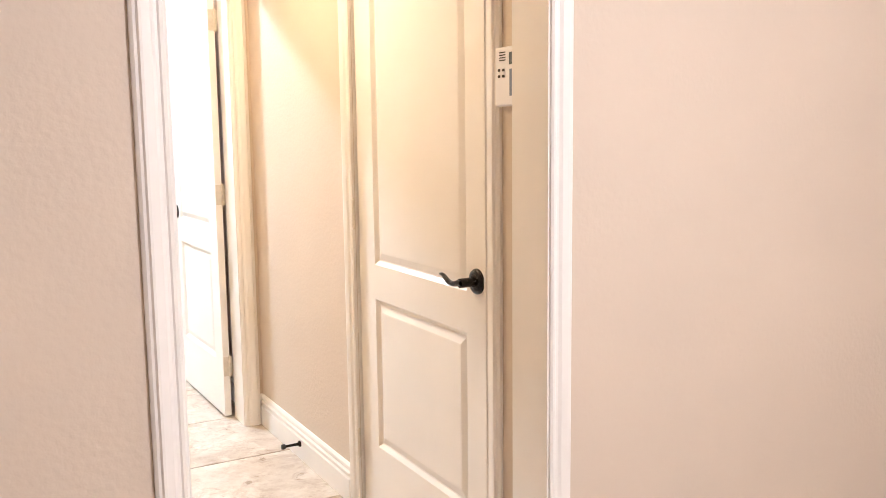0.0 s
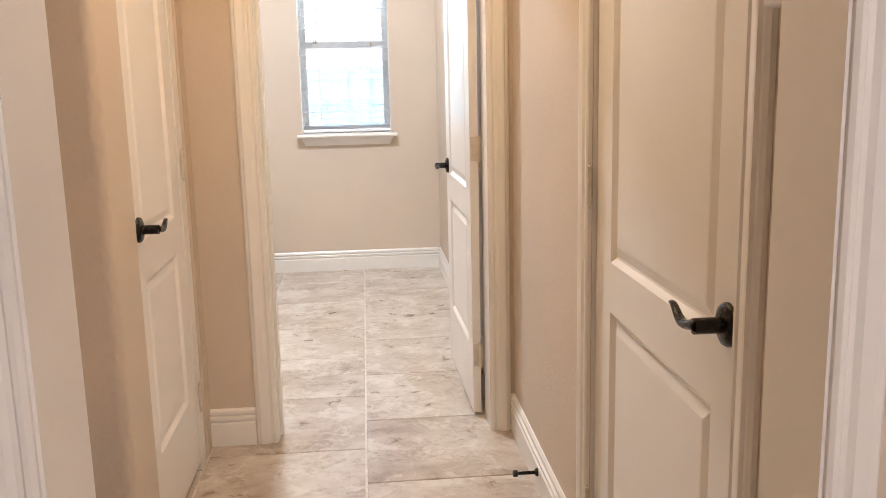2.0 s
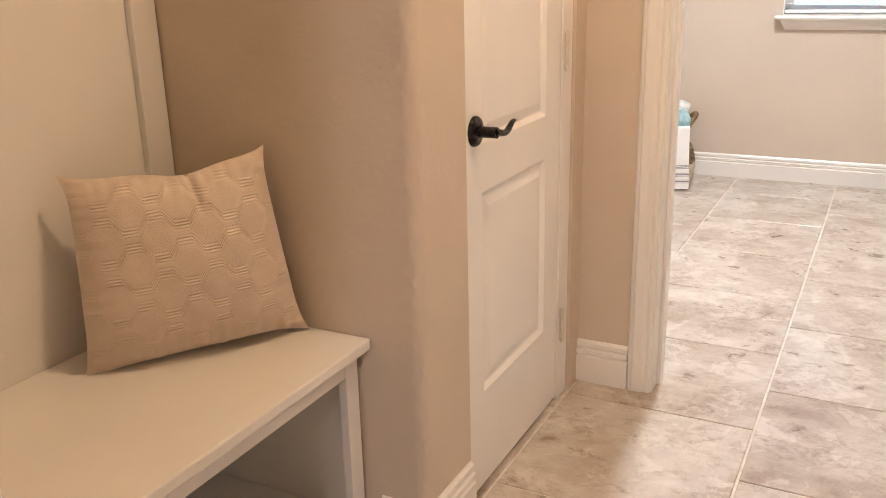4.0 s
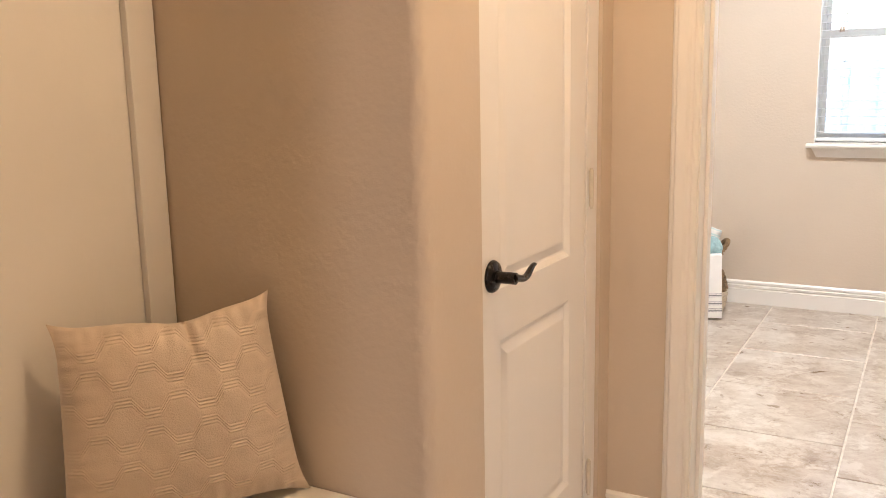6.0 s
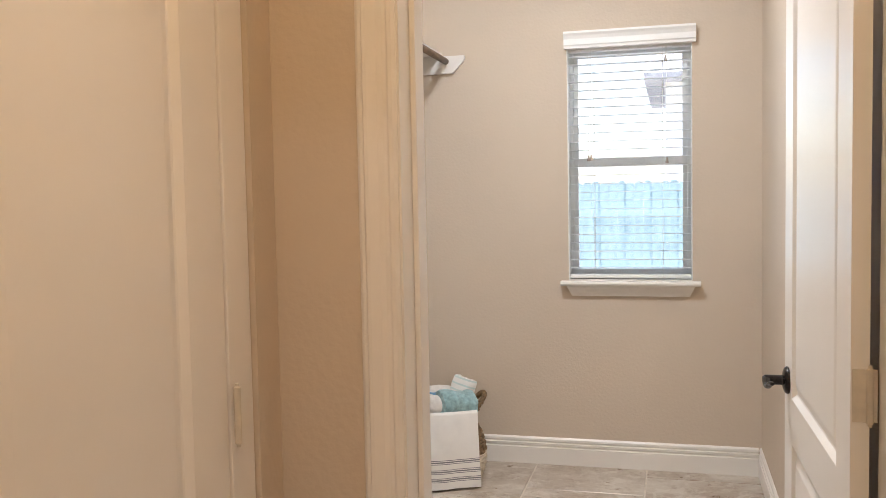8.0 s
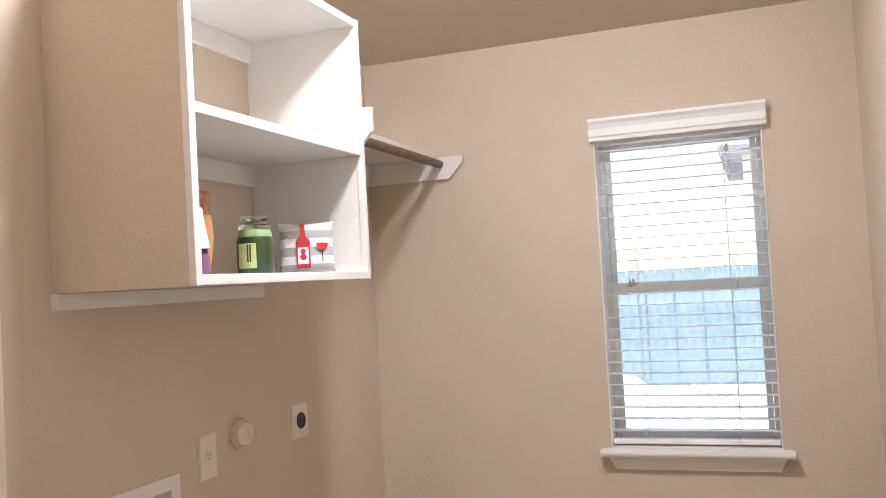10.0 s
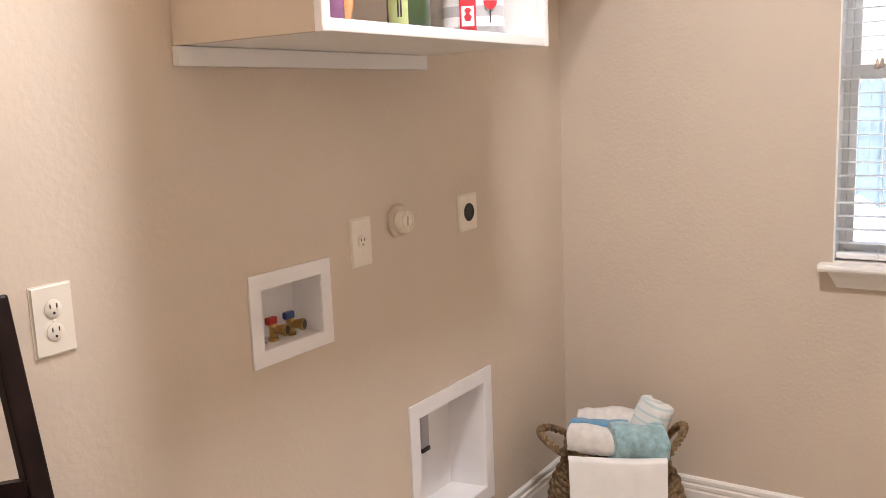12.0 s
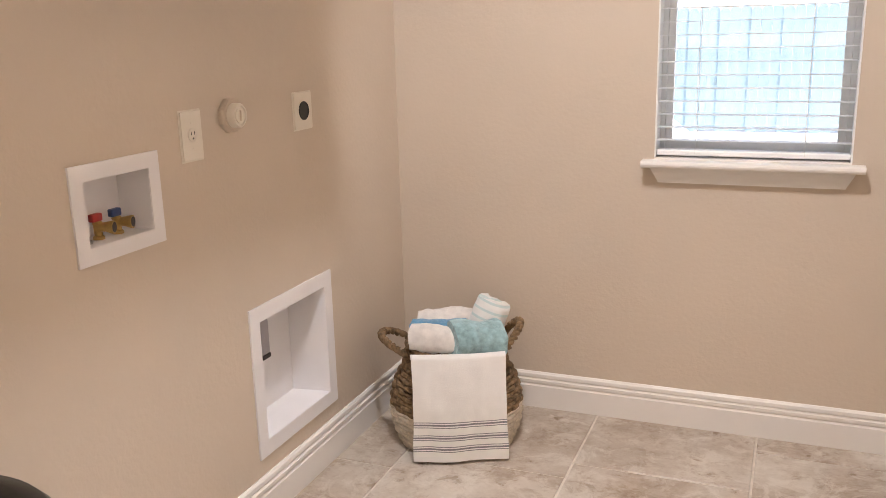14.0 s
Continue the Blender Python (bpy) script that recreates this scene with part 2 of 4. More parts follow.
def box(x0, x1, y0, y1, z0, z1, bevel=0.0, bm=None, seg=2):
    own = bmesh.new()
    bmesh.ops.create_cube(own, size=1.0, matrix=Matrix.Translation(((x0 + x1) / 2, (y0 + y1) / 2, (z0 + z1) / 2)) @ Matrix.Diagonal((abs(x1 - x0), abs(y1 - y0), abs(z1 - z0), 1)))
    if bevel:
        bmesh.ops.bevel(own, geom=own.edges[:], offset=bevel, segments=seg, affect="EDGES", profile=0.5)
    return merge(bm, own)


def merge(bm, own, m=None):
    """Adds own to bm and gives bm; with no bm, gives own."""
    if m is not None:
        own.transform(m)
    if bm is None:
        return own
    me = bpy.data.meshes.new("temporary")
    own.to_mesh(me)
    own.free()
    bm.from_mesh(me)
    bpy.data.meshes.remove(me)
    return bm


def prism(poly, origin, u, v, w, length, bm=None):
    """Extrudes the polygon poly, (a, b) along u and v from origin, by length along w."""
    bm = bm or bmesh.new()
    o, u, v, w = Vector(origin), Vector(u), Vector(v), Vector(w)
    lo = [bm.verts.new(o + a * u + b * v) for a, b in poly]
    hi = [bm.verts.new(o + a * u + b * v + length * w) for a, b in poly]
    bm.faces.new(lo)
    bm.faces.new(hi[::-1])
    for i in range(len(poly)):
        j = (i + 1) % len(poly)
        bm.faces.new((lo[i], hi[i], hi[j], lo[j]))
    return bm


def lathe(profile, seg=32, bm=None, m=None):
    """Turns (radius, z) points round z; a radius of 0 closes the end."""
    own = bmesh.new()
    rings = []
    for r, z in profile:
        if r <= 0:
            rings.append([own.verts.new((0, 0, z))])
        else:
            rings.append([own.verts.new((r * math.cos(2 * math.pi * k / seg), r * math.sin(2 * math.pi * k / seg), z)) for k in range(seg)])
    for a, b in zip(rings, rings[1:]):
        for k in range(seg):
            j = (k + 1) % seg
            if len(a) == 1 and len(b) > 1:
                own.faces.new((a[0], b[k], b[j]))
            elif len(b) == 1 and len(a) > 1:
                own.faces.new((a[k], a[j], b[0]))
            elif len(a) > 1:
                own.faces.new((a[k], a[j], b[j], b[k]))
    return merge(bm, own, m)


def tube(points, radii, seg=12, bm=None, flat=1.0, closed=False):
    """A round bar along points; flat squeezes it across its second axis."""
    own = bmesh.new()
    pts = [Vector(p) for p in points]
    if not isinstance(radii, (list, tuple)):
        radii = [radii] * len(pts)
    rings = []
    side = None
    for i, p in enumerate(pts):
        a = pts[i - 1] if i or closed else p
        b = pts[(i + 1) % len(pts)] if i + 1 < len(pts) or closed else p
        d = (b - a).normalized()
        if side is None:
            side = d.orthogonal().normalized() if abs(d.z) > 0.9 else d.cross(Vector((0, 0, 1))).normalized()
        side = (side - d * side.dot(d)).normalized()
        up = side.cross(d)
        rings.append([own.verts.new(p + radii[i] * (math.cos(2 * math.pi * k / seg) * side + flat * math.sin(2 * math.pi * k / seg) * up)) for k in range(seg)])
    pairs = list(zip(rings, rings[1:])) + ([(rings[-1], rings[0])] if closed else [])
    for a, b in pairs:
        for k in range(seg):
            j = (k + 1) % seg
            own.faces.new((a[k], a[j], b[j], b[k]))
    if not closed:
        own.faces.new(rings[0][::-1])
        own.faces.new(rings[-1])
    return merge(bm, own)


def pierced(u0, u1, z0, z1, holes, place):
    """Boxes that fill the rectangle but for its holes (u0, u1, z0, z1); place turns (ua, ub, za, zb) into a box's bounds."""
    us = sorted({u0, u1, *[h[0] for h in holes], *[h[1] for h in holes]})
    zs = sorted({z0, z1, *[h[2] for h in holes], *[h[3] for h in holes]})
    bm = bmesh.new()
    for ua, ub in zip(us, us[1:]):
        for za, zb in zip(zs, zs[1:]):
            mid_u, mid_z = (ua + ub) / 2, (za + zb) / 2
            if not any(h[0] < mid_u < h[1] and h[2] < mid_z < h[3] for h in holes):
                bm = box(*place(ua, ub, za, zb), bm=bm)
    bmesh.ops.remove_doubles(bm, verts=bm.verts, dist=0.0001)
    return bm


# ---- the plan ----
CEIL = 2.53
HALL_L, HALL_R = -1.135, 0.0
NICHE_Y, NICHE_X = -1.0, -1.745
GATE_0, GATE_1 = -2.24, -2.11
GATE_L, GATE_R = -0.835, -0.06
DOOR_L, DOOR_R = -0.872, -0.091
LW, RW, FAR = -1.880, -0.012, 3.0
T = 0.115
TD = 0.145
# assumed laundry ceiling slope, set by the shadows the lamp should throw
RISE = 0.27
DOOR_H = 2.05
WIN = (-0.937, -0.332, 0.955, 2.13)
WBOX = (1.420, 1.624, 0.957, 1.102)
VBOX = (2.011, 2.382, 0.238, 0.600)

along_y = lambda x0, x1: (lambda a, b, c, d: (x0, x1, a, b, c, d))
along_x = lambda y0, y1: (lambda a, b, c, d: (a, b, y0, y1, c, d))


def wall(name, bm, label="tan painted wall with light orange-peel texture"):
    return solid(name, bm, WALL, label, "wall", "structure")


wall("wall_hall_right", pierced(GATE_1, 0, 0, CEIL, [(-1.905, -1.085, 0, 2.045)], along_y(HALL_R, HALL_R + T)))
wall("wall_laundry_door", pierced(-2.02, HALL_R + T, 0, CEIL + RISE * FAR, [(DOOR_L - 0.02, DOOR_R + 0.02, 0, DOOR_H + 0.02)], along_x(0.0, TD)))
left_bm = pierced(NICHE_Y + 0.08, 0, 0, CEIL, [(-0.785, -0.085, 0, 2.045)], along_y(HALL_L - T, HALL_L + 0.025))
wall("wall_hall_left", left_bm)
# rounded outer corner between niche and hall, and the niche's end wall
round_r = 0.026
arc = [(-round_r + round_r * math.sin(a), round_r - round_r * math.cos(a)) for a in [math.pi / 2 * k / 6 for k in range(7)]]
niche_end = bmesh.new()
levels = []
for k in range(231):
    z = CEIL * k / 230
    ring = []
    for q, (a, b) in enumerate([(-0.05, 0.0), (-round_r - 0.003, 0.0)] + arc + [(0.0, 0.08), (-0.66, 0.08), (-0.66, 0.0)]):
        lump = 0.0040 * noise.noise((q * 0.45, z * 42, 3.0)) + 0.0018 * noise.noise((q * 0.9, z * 95, 8.0)) if 2 <= q < 8 else 0.0
        ring.append(niche_end.verts.new((HALL_L + 0.025 + a + lump * 0.7, NICHE_Y + b - lump * 0.7, z)))
    levels.append(ring)
for lo, hi in zip(levels, levels[1:]):
    for q in range(len(lo)):
        j = (q + 1) % len(lo)
        niche_end.faces.new((lo[q], lo[j], hi[j], hi[q]))
niche_end.faces.new(levels[0])
niche_end.faces.new(levels[-1])
solid("wall_niche_end", niche_end, WALL, "tan painted wall with a rounded, lumpy textured corner", "wall", "structure", smooth=True)
wall("wall_niche_back", box(NICHE_X - 0.12, NICHE_X - 0.014, GATE_1, NICHE_Y + 0.079, 0, CEIL))
wall("wall_gate", pierced(-2.6, 1.4, 0, CEIL, [(GATE_L - 0.02, GATE_R + 0.02, 0, DOOR_H + 0.02)], along_x(GATE_0, GATE_1)))
gable = [(TD, CEIL), (FAR, CEIL), (TD, CEIL + RISE * (FAR - TD))]
laundry_left = pierced(TD, FAR, 0, CEIL, [(*WBOX,), (*VBOX,)], along_y(LW - 0.14, LW))
wall("wall_laundry_left", prism(gable, (LW - 0.14, 0, 0), (0, 1, 0), (0, 0, 1), (1, 0, 0), 0.14, laundry_left))
laundry_right = box(RW, RW + T, TD, FAR, 0, CEIL)
wall("wall_laundry_right", prism(gable, (RW, 0, 0), (0, 1, 0), (0, 0, 1), (1, 0, 0), T, laundry_right))
wall("wall_window", pierced(LW - 0.14, RW + T, 0, CEIL, [WIN], along_x(FAR, FAR + 0.15)))
# entry walls stand out of view, added to close the room
wall("wall_entry_left", box(-2.72, -2.6, -5.6, GATE_1, 0, CEIL))
wall("wall_entry_right", box(1.4, 1.52, -5.6, GATE_1, 0, CEIL))
wall("wall_entry_back", box(-2.72, 1.52, -5.72, -5.6, 0, CEIL))
wall("wall_closet_back", box(-2.0, -1.9, NICHE_Y + 0.085, -0.002, 0, CEIL))
solid("ceiling", box(-2.8, 1.6, -5.8, -0.001, CEIL, CEIL + 0.1), CEILING, "tan painted textured ceiling", "ceiling", "structure")
# slope is unseen, added so the lamp can hang higher
sloped = [(TD, CEIL + RISE * (FAR - TD)), (FAR, CEIL), (FAR + 0.15, CEIL), (FAR + 0.15, CEIL + 0.1), (TD, CEIL + RISE * (FAR - TD) + 0.1)]
solid("ceiling_laundry", prism(sloped, (LW - 0.14, 0, 0), (0, 1, 0), (0, 0, 1), (1, 0, 0), RW + T - LW + 0.14), CEILING, "tan painted textured ceiling, unseen slope added to raise the lamp", "ceiling", "structure")
solid("floor", box(-2.8, 1.6, -5.8, 3.14, -0.12, -0.004), GROUT, "beige grout bed under the floor tiles", "floor", "structure")

# ---- doors, casings, baseboards ----
CASING = [(0, 0), (0, 0.009), (0.006, 0.013), (0.013, 0.013), (0.017, 0.010), (0.024, 0.011), (0.032, 0.016), (0.050, 0.019), (0.056, 0.019), (0.060, 0.014), (0.066, 0.013), (0.072, 0.008), (0.072, 0)]
BASE = [(0, 0), (0.016, 0), (0.016, 0.085), (0.009, 0.090), (0.009, 0.094), (0.015, 0.098), (0.015, 0.108), (0.006, 0.112), (0.006, 0.116), (0.011, 0.119), (0.010, 0.130), (0.004, 0.138), (0, 0.138)]


def casing(name, parent_axis, edge, outward, plane, face, top=DOOR_H, start=0.0, width=1.0):
    """One upright of door trim. edge: where its inner side stands; outward: +1 or -1 along the wall; plane and face: the wall's surface and the side it faces."""
    if parent_axis == "x":
        bm = prism([(a * width, b) for a, b in CASING], (edge, plane, start), (outward, 0, 0), (0, face, 0), (0, 0, 1), top + 0.072 - start)
    else:
        bm = prism(CASING, (plane, edge, start), (0, outward, 0), (face, 0, 0), (0, 0, 1), top + 0.072 - start)
    return solid(name, bm, TRIM, "white painted moulded door casing", "trim", "structure")


def head_casing(name, axis, a, b, plane, face, top=DOOR_H):
    if axis == "x":
        bm = prism(CASING, (a, plane, top), (0, 0, 1), (0, face, 0), (1, 0, 0), b - a)
    else:
        bm = prism(CASING, (plane, a, top), (0, 0, 1), (face, 0, 0), (0, 1, 0), b - a)
    return solid(name, bm, TRIM, "white painted moulded head casing", "trim", "structure")


def jamb(name, x0, x1, y0, y1, axis):
    """Lining of a doorway in a wall along x (axis x) or y."""
    t = 0.02
    bm = bmesh.new()
    if axis == "x":
        bm = box(x0 - t, x0, y0, y1, 0, DOOR_H, bm=bm)
        bm = box(x1, x1 + t, y0, y1, 0, DOOR_H, bm=bm)
        bm = box(x0 - t, x1 + t, y0, y1, DOOR_H, DOOR_H + t, bm=bm)
    else:
        bm = box(x0, x1, y0 - t, y0, 0, DOOR_H, bm=bm)
        bm = box(x0, x1, y1, y1 + t, 0, DOOR_H, bm=bm)
        bm = box(x0, x1, y0 - t, y1 + t, DOOR_H, DOOR_H + t, bm=bm)
    return solid(name, bm, TRIM, "white painted door jamb", "trim", "structure")


jamb("trim_gate_jamb", GATE_L, GATE_R, GATE_0 - 0.003, GATE_1 + 0.003, "x")
for plane, face in ((GATE_0, -1), (GATE_1, 1)):
    casing("trim_gate_casing", "x", GATE_L - 0.004, -1, plane, face, width=0.8)
    if face < 0:
        casing("trim_gate_casing", "x", GATE_R + 0.004, 1, plane, face, width=0.8)
    head_casing("trim_gate_head", "x", GATE_L - 0.004, GATE_R + 0.004, plane, face)
jamb("trim_laundry_jamb", DOOR_L, DOOR_R, -0.003, TD + 0.003, "x")
for plane, face in ((0.0, -1), (TD, 1)):
    casing("trim_laundry_casing", "x", DOOR_L - 0.004, -1, plane, face)
    casing("trim_laundry_casing", "x", DOOR_R + 0.004, 1, plane, face)
    head_casing("trim_laundry_head", "x", DOOR_L - 0.004, DOOR_R + 0.004, plane, face)
# stop strip in the laundry jamb
solid("trim_door_stop", box(DOOR_L, DOOR_L + 0.011, 0.060, 0.105, 0, DOOR_H, 0.002), TRIM, "white painted door stop strip", "trim", "structure")
casing("trim_closet_casing", "y", -1.086, 1, HALL_R, -1, 2.045)
casing("trim_closet_casing", "y", -1.904, -1, HALL_R, -1, 2.045)
head_casing("trim_closet_head", "y", -1.904, -1.086, HALL_R, -1, 2.045)


def baseboard(a, b, normal):
    a, b, nrm = Vector((*a, 0)), Vector((*b, 0)), Vector((*normal, 0))
    d = b - a
    return solid("baseboard", prism(BASE, a, nrm, (0, 0, 1), d.normalized(), d.length), TRIM, "white painted moulded baseboard", "baseboard", "structure")


baseboard((HALL_R, -1.010), (HALL_R, -0.016), (-1, 0))
baseboard((HALL_L + 0.002, 0), (DOOR_L - 0.077, 0), (0, -1))
baseboard((DOOR_R + 0.077, 0), (HALL_R - 0.0, 0), (0, -1))
baseboard((-1.225, NICHE_Y), (HALL_L + 0.041, NICHE_Y), (0, -1))
baseboard((HALL_L + 0.025, NICHE_Y), (HALL_L + 0.025, -0.79), (1, 0))
baseboard((LW, T + 0.02), (LW, FAR), (1, 0))
baseboard((LW + 0.014, FAR), (RW - 0.014, FAR), (0, -1))
baseboard((RW, T + 0.1), (RW, FAR), (-1, 0))
baseboard((LW, TD), (DOOR_L - 0.08, TD), (0, 1))
baseboard((GATE_R + 0.08, GATE_0), (1.4, GATE_0), (0, -1))
baseboard((-2.6, GATE_0), (GATE_L - 0.08, GATE_0), (0, -1))


def ring_face(bm, outer, inner):
    for k in range(4):
        j = (k + 1) % 4
        bm.faces.new((outer[k], outer[j], inner[j], inner[k]))


def door_leaf(w, h, t, stile=0.118, panels=((0.265, 0.765), (0.878, 1.90))):
    """A moulded two-panel leaf: x 0 to w, y 0 to t, z 0.012 to h; sunk bevels and raised fields on both faces."""
    bm = bmesh.new()
    z0 = 0.012
    for y, out in ((0.0, -1), (t, 1)):
        V = lambda x, z, d: bm.verts.new((x, y - out * d, z))
        rows = [z0] + [z for p in panels for z in p] + [h]
        for a, b in zip(rows[::2], rows[1::2]):
            bm.faces.new([V(stile, a, 0), V(w - stile, a, 0), V(w - stile, b, 0), V(stile, b, 0)])
        for xa, xb in ((0, stile), (w - stile, w)):
            bm.faces.new([V(xa, z0, 0), V(xb, z0, 0), V(xb, h, 0), V(xa, h, 0)])
        for a, b in panels:
            rings = []
            for inset, d in ((0, 0), (0.005, 0.004), (0.012, 0.010), (0.017, 0.011), (0.040, 0.0035), (0.046, 0.003)):
                rings.append([V(stile + inset, a + inset, d), V(w - stile - inset, a + inset, d), V(w - stile - inset, b - inset, d), V(stile + inset, b - inset, d)])
            for r, q in zip(rings, rings[1:]):
                ring_face(bm, r, q)
            bm.faces.new(rings[-1])
    c = [(0, z0), (w, z0), (w, h), (0, h)]
    for k in range(4):
        j = (k + 1) % 4
        bm.faces.new([bm.verts.new(p) for p in ((c[k][0], 0, c[k][1]), (c[j][0], 0, c[j][1]), (c[j][0], t, c[j][1]), (c[k][0], t, c[k][1]))])
    bmesh.ops.remove_doubles(bm, verts=bm.verts, dist=0.0002)
    return bm


def lever(door, x, z, y, out, way):
    """Rose, neck and wavy lever on the face y, sticking out along out, the lever running along way (+1 or -1 in x)."""
    turn = Matrix.Translation((x, y, z)) @ (Matrix.Rotation(radians(90), 4, "X") if out < 0 else Matrix.Rotation(radians(-90), 4, "X"))
    bm = lathe([(0, 0), (0.034, 0), (0.034, 0.004), (0.031, 0.009), (0.024, 0.012), (0.016, 0.014), (0.0, 0.014)], 28, m=turn)
    h = part("handle", bm, BRONZE, door, "dark oil-rubbed bronze lever handle", True)
    bm = tube([(x, y + out * 0.012, z), (x, y + out * 0.055, z)], [0.0125, 0.0125], 16)
    part("neck", bm, BRONZE, h, smooth=True)
    pts, rad = [], []
    for k in range(17):
        s = k / 16
        pts.append((x + way * (-0.006 + 0.112 * s), y + out * (0.050 + 0.004 * math.sin(s * 3)), z - 0.0095 * math.sin((s - 0.12) * 2 * math.pi * 0.95) * (0.3 + s)))
        rad.append(0.0125 - 0.0075 * s)
    part("lever", tube(pts, rad, 12, flat=0.75), BRONZE, h, smooth=True)
    return h


def hinge(door, x, y, z, m=None):
    bm = lathe([(0, -0.050), (0.0035, -0.052), (0.0035, -0.048), (0.006, -0.046), (0.006, 0.046), (0.0035, 0.048), (0.0035, 0.052), (0, 0.053)], 10, m=Matrix.Translation((x, y, z)))
    return part("hinge", bm, HINGE, door, smooth=True)


def door(name, w, h, m, label, handle_x, way, faces, hinge_x, hinge_y, t=0.035, stile=0.118, leafs=True):
    d = thing(name, label, "door", m, kind="structure")
    part("leaf", door_leaf(w, h, t, stile), DOOR, d)
    for y, out in faces:
        lever(d, handle_x, 0.912, y, out, way)
    for z in (0.245, 1.035, 1.80):
        hinge(d, hinge_x, hinge_y, z)
    return d


# closet door in the right wall, shut: local x runs towards -y, its face to the hall is local y = 0
A = door("door_closet", 0.812, 2.035, Matrix.Translation((0.012, -1.089, 0)) @ Matrix.Rotation(radians(-90), 4, "Z"), "shut white two-panel door with dark bronze lever", 0.812 - 0.062, -1, ((0.0, -1),), 0.0, -0.018)
jamb("trim_closet_jamb", 0.002, T, -1.903, -1.087, "y")
# small closet door in the left wall, shut
B = door("door_small_closet", 0.612, 2.035, Matrix.Translation((HALL_L + 0.012, -0.782, 0)) @ Matrix.Rotation(radians(90), 4, "Z"), "shut narrow white two-panel door with dark bronze lever", 0.066, 1, ((0.0, -1),), 0.616, -0.016, stile=0.105)
solid("trim_small_closet_jamb", box(HALL_L - 0.1, HALL_L + 0.016, -0.166, -0.088, 0, 2.045, 0.002), TRIM, "white painted door jamb beside the hinges", "trim", "structure")
# laundry door, open inwards along the right wall
C = door("door_laundry", 0.775, 2.035, Matrix.Translation((-0.105, 0.150, 0)) @ Matrix.Rotation(radians(91.0), 4, "Z"), "open white two-panel laundry door with bronze levers", 0.775 - 0.062, -1, ((0.03, 1), (0.0, -1)), -0.004, 0.0, t=0.03)
for z in (0.245, 1.035, 1.80):
    part("hinge_plate", box(-0.0035, 0.0, -0.012, 0.028, z - 0.045, z + 0.045, 0.001), HINGE, C, "painted hinge leaf on the door edge")


# ---- outside ----
solid("ground", box(-60, 60, 3.16, 400, -0.30, -0.12), PATIO, "pale sunlit yard ground", "ground", "structure")
fence = thing("fence", "weathered board fence across the yard", "fence", pose(0, 13.0, -0.12))
board = mesh_of("board", prism([(0, 0), (0.135, 0), (0.135, 1.66), (0.105, 1.70), (0.03, 1.70), (0, 1.66)], (0, 0, 0), (1, 0, 0), (0, 0, 1), (0, 1, 0), 0.02), FENCE)
for k in range(80):
    ob = new("board", board)
    ob.parent, ob.location = fence, (-9.0 + 0.1375 * k, 0.004 * (k % 3), 0.012 * ((k * 7) % 3))
for z in (0.35, 0.95, 1.45):
    part("rail", box(-9.0, 2.6, 0.03, 0.07, z, z + 0.09), FENCE, fence)
house = thing("house", "pale neighbouring house with a dark roof behind the fence", "house", pose(0, 21, -0.12))
part("wall", box(-0.6, 9, 0, 6, 0, 4.3), SIDING, house)
part("roof", prism([(-0.6, 4.25), (-0.6, 4.42), (3.0, 6.2), (6.6, 4.42), (6.6, 4.25)], (-1.1, 0, 0), (0, 1, 0), (0, 0, 1), (1, 0, 0), 10.7), ROOF, house)
prof = [(0, 0.62), (0.45, 0.60), (0.80, 0.52), (0.98, 0.36), (1.02, 0.16), (0.98, 0.0)]
cover = lathe(prof[::1], 32)
for v in cover.verts:
    v.co.x *= 1.25
    v.co += 0.035 * noise.noise_vector(v.co * 2.4)
    v.co.z = max(0, v.co.z)
solid("covered_table", cover, COVER, "low round table under a white cover in the yard", "table", m=pose(-2.75, 9.6, -0.12), smooth=True)
solid("planter", box(-0.45, 0.45, -0.2, 0.2, 0, 0.38, 0.03), COVER, "low pale stone planter in the yard", "planter", m=pose(-1.55, 9.4, -0.12))

# ---- window and blind ----
wx0, wx1, wz0, wz1 = WIN
window = thing("window_1", "white double-hung window over a moulded sill", "window", kind="structure")
fy0, fy1 = FAR + 0.075, FAR + 0.135
fr = 0.022
part("window_frame", pierced(wx0, wx1, wz0, wz1, [(wx0 + fr, wx1 - fr, wz0 + fr, wz1 - fr)], along_x(fy0, fy1)), VINYL, window)
mid_z = 1.545
for name, za, zb, y in (("upper_sash", mid_z - 0.02, wz1 - fr - 0.001, fy0 + 0.032), ("lower_sash", wz0 + fr + 0.001, mid_z + 0.022, fy0 + 0.006)):
    a, b = wx0 + fr + 0.001, wx1 - fr - 0.001
    sash = part(name, pierced(a, b, za, zb, [(a + 0.022, b - 0.022, za + 0.026, zb - 0.03)], along_x(y, y + 0.024)), VINYL, window)
    pane = part("pane", box(a + 0.020, b - 0.020, y + 0.010, y + 0.014, za + 0.024, zb - 0.028), GLASS, sash)
    pane.visible_shadow = False
STOOL = [(0, 0), (0.052, 0), (0.056, 0.004), (0.058, 0.011), (0.056, 0.018), (0.052, 0.022), (0, 0.022)]
part("window_sill", prism(STOOL, (-0.973, FAR - 0.001, 0.929), (0, -1, 0), (0, 0, 1), (1, 0, 0), 0.678), TRIM, window, "white moulded window stool")
# white strips added for the daylit side returns of the opening
for x in (wx0 + 0.0005, wx1 - 0.0055):
    part("lit_edge_strip", box(x, x + 0.005, FAR - 0.003, fy0 - 0.001, 0.9575, wz1 - 0.001), VINYL, window, "white strip for the sunlit edge of the window opening")
part("sill_board", box(wx0 + 0.001, wx1 - 0.001, FAR - 0.001, fy0, 0.9515, 0.957), TRIM, window)
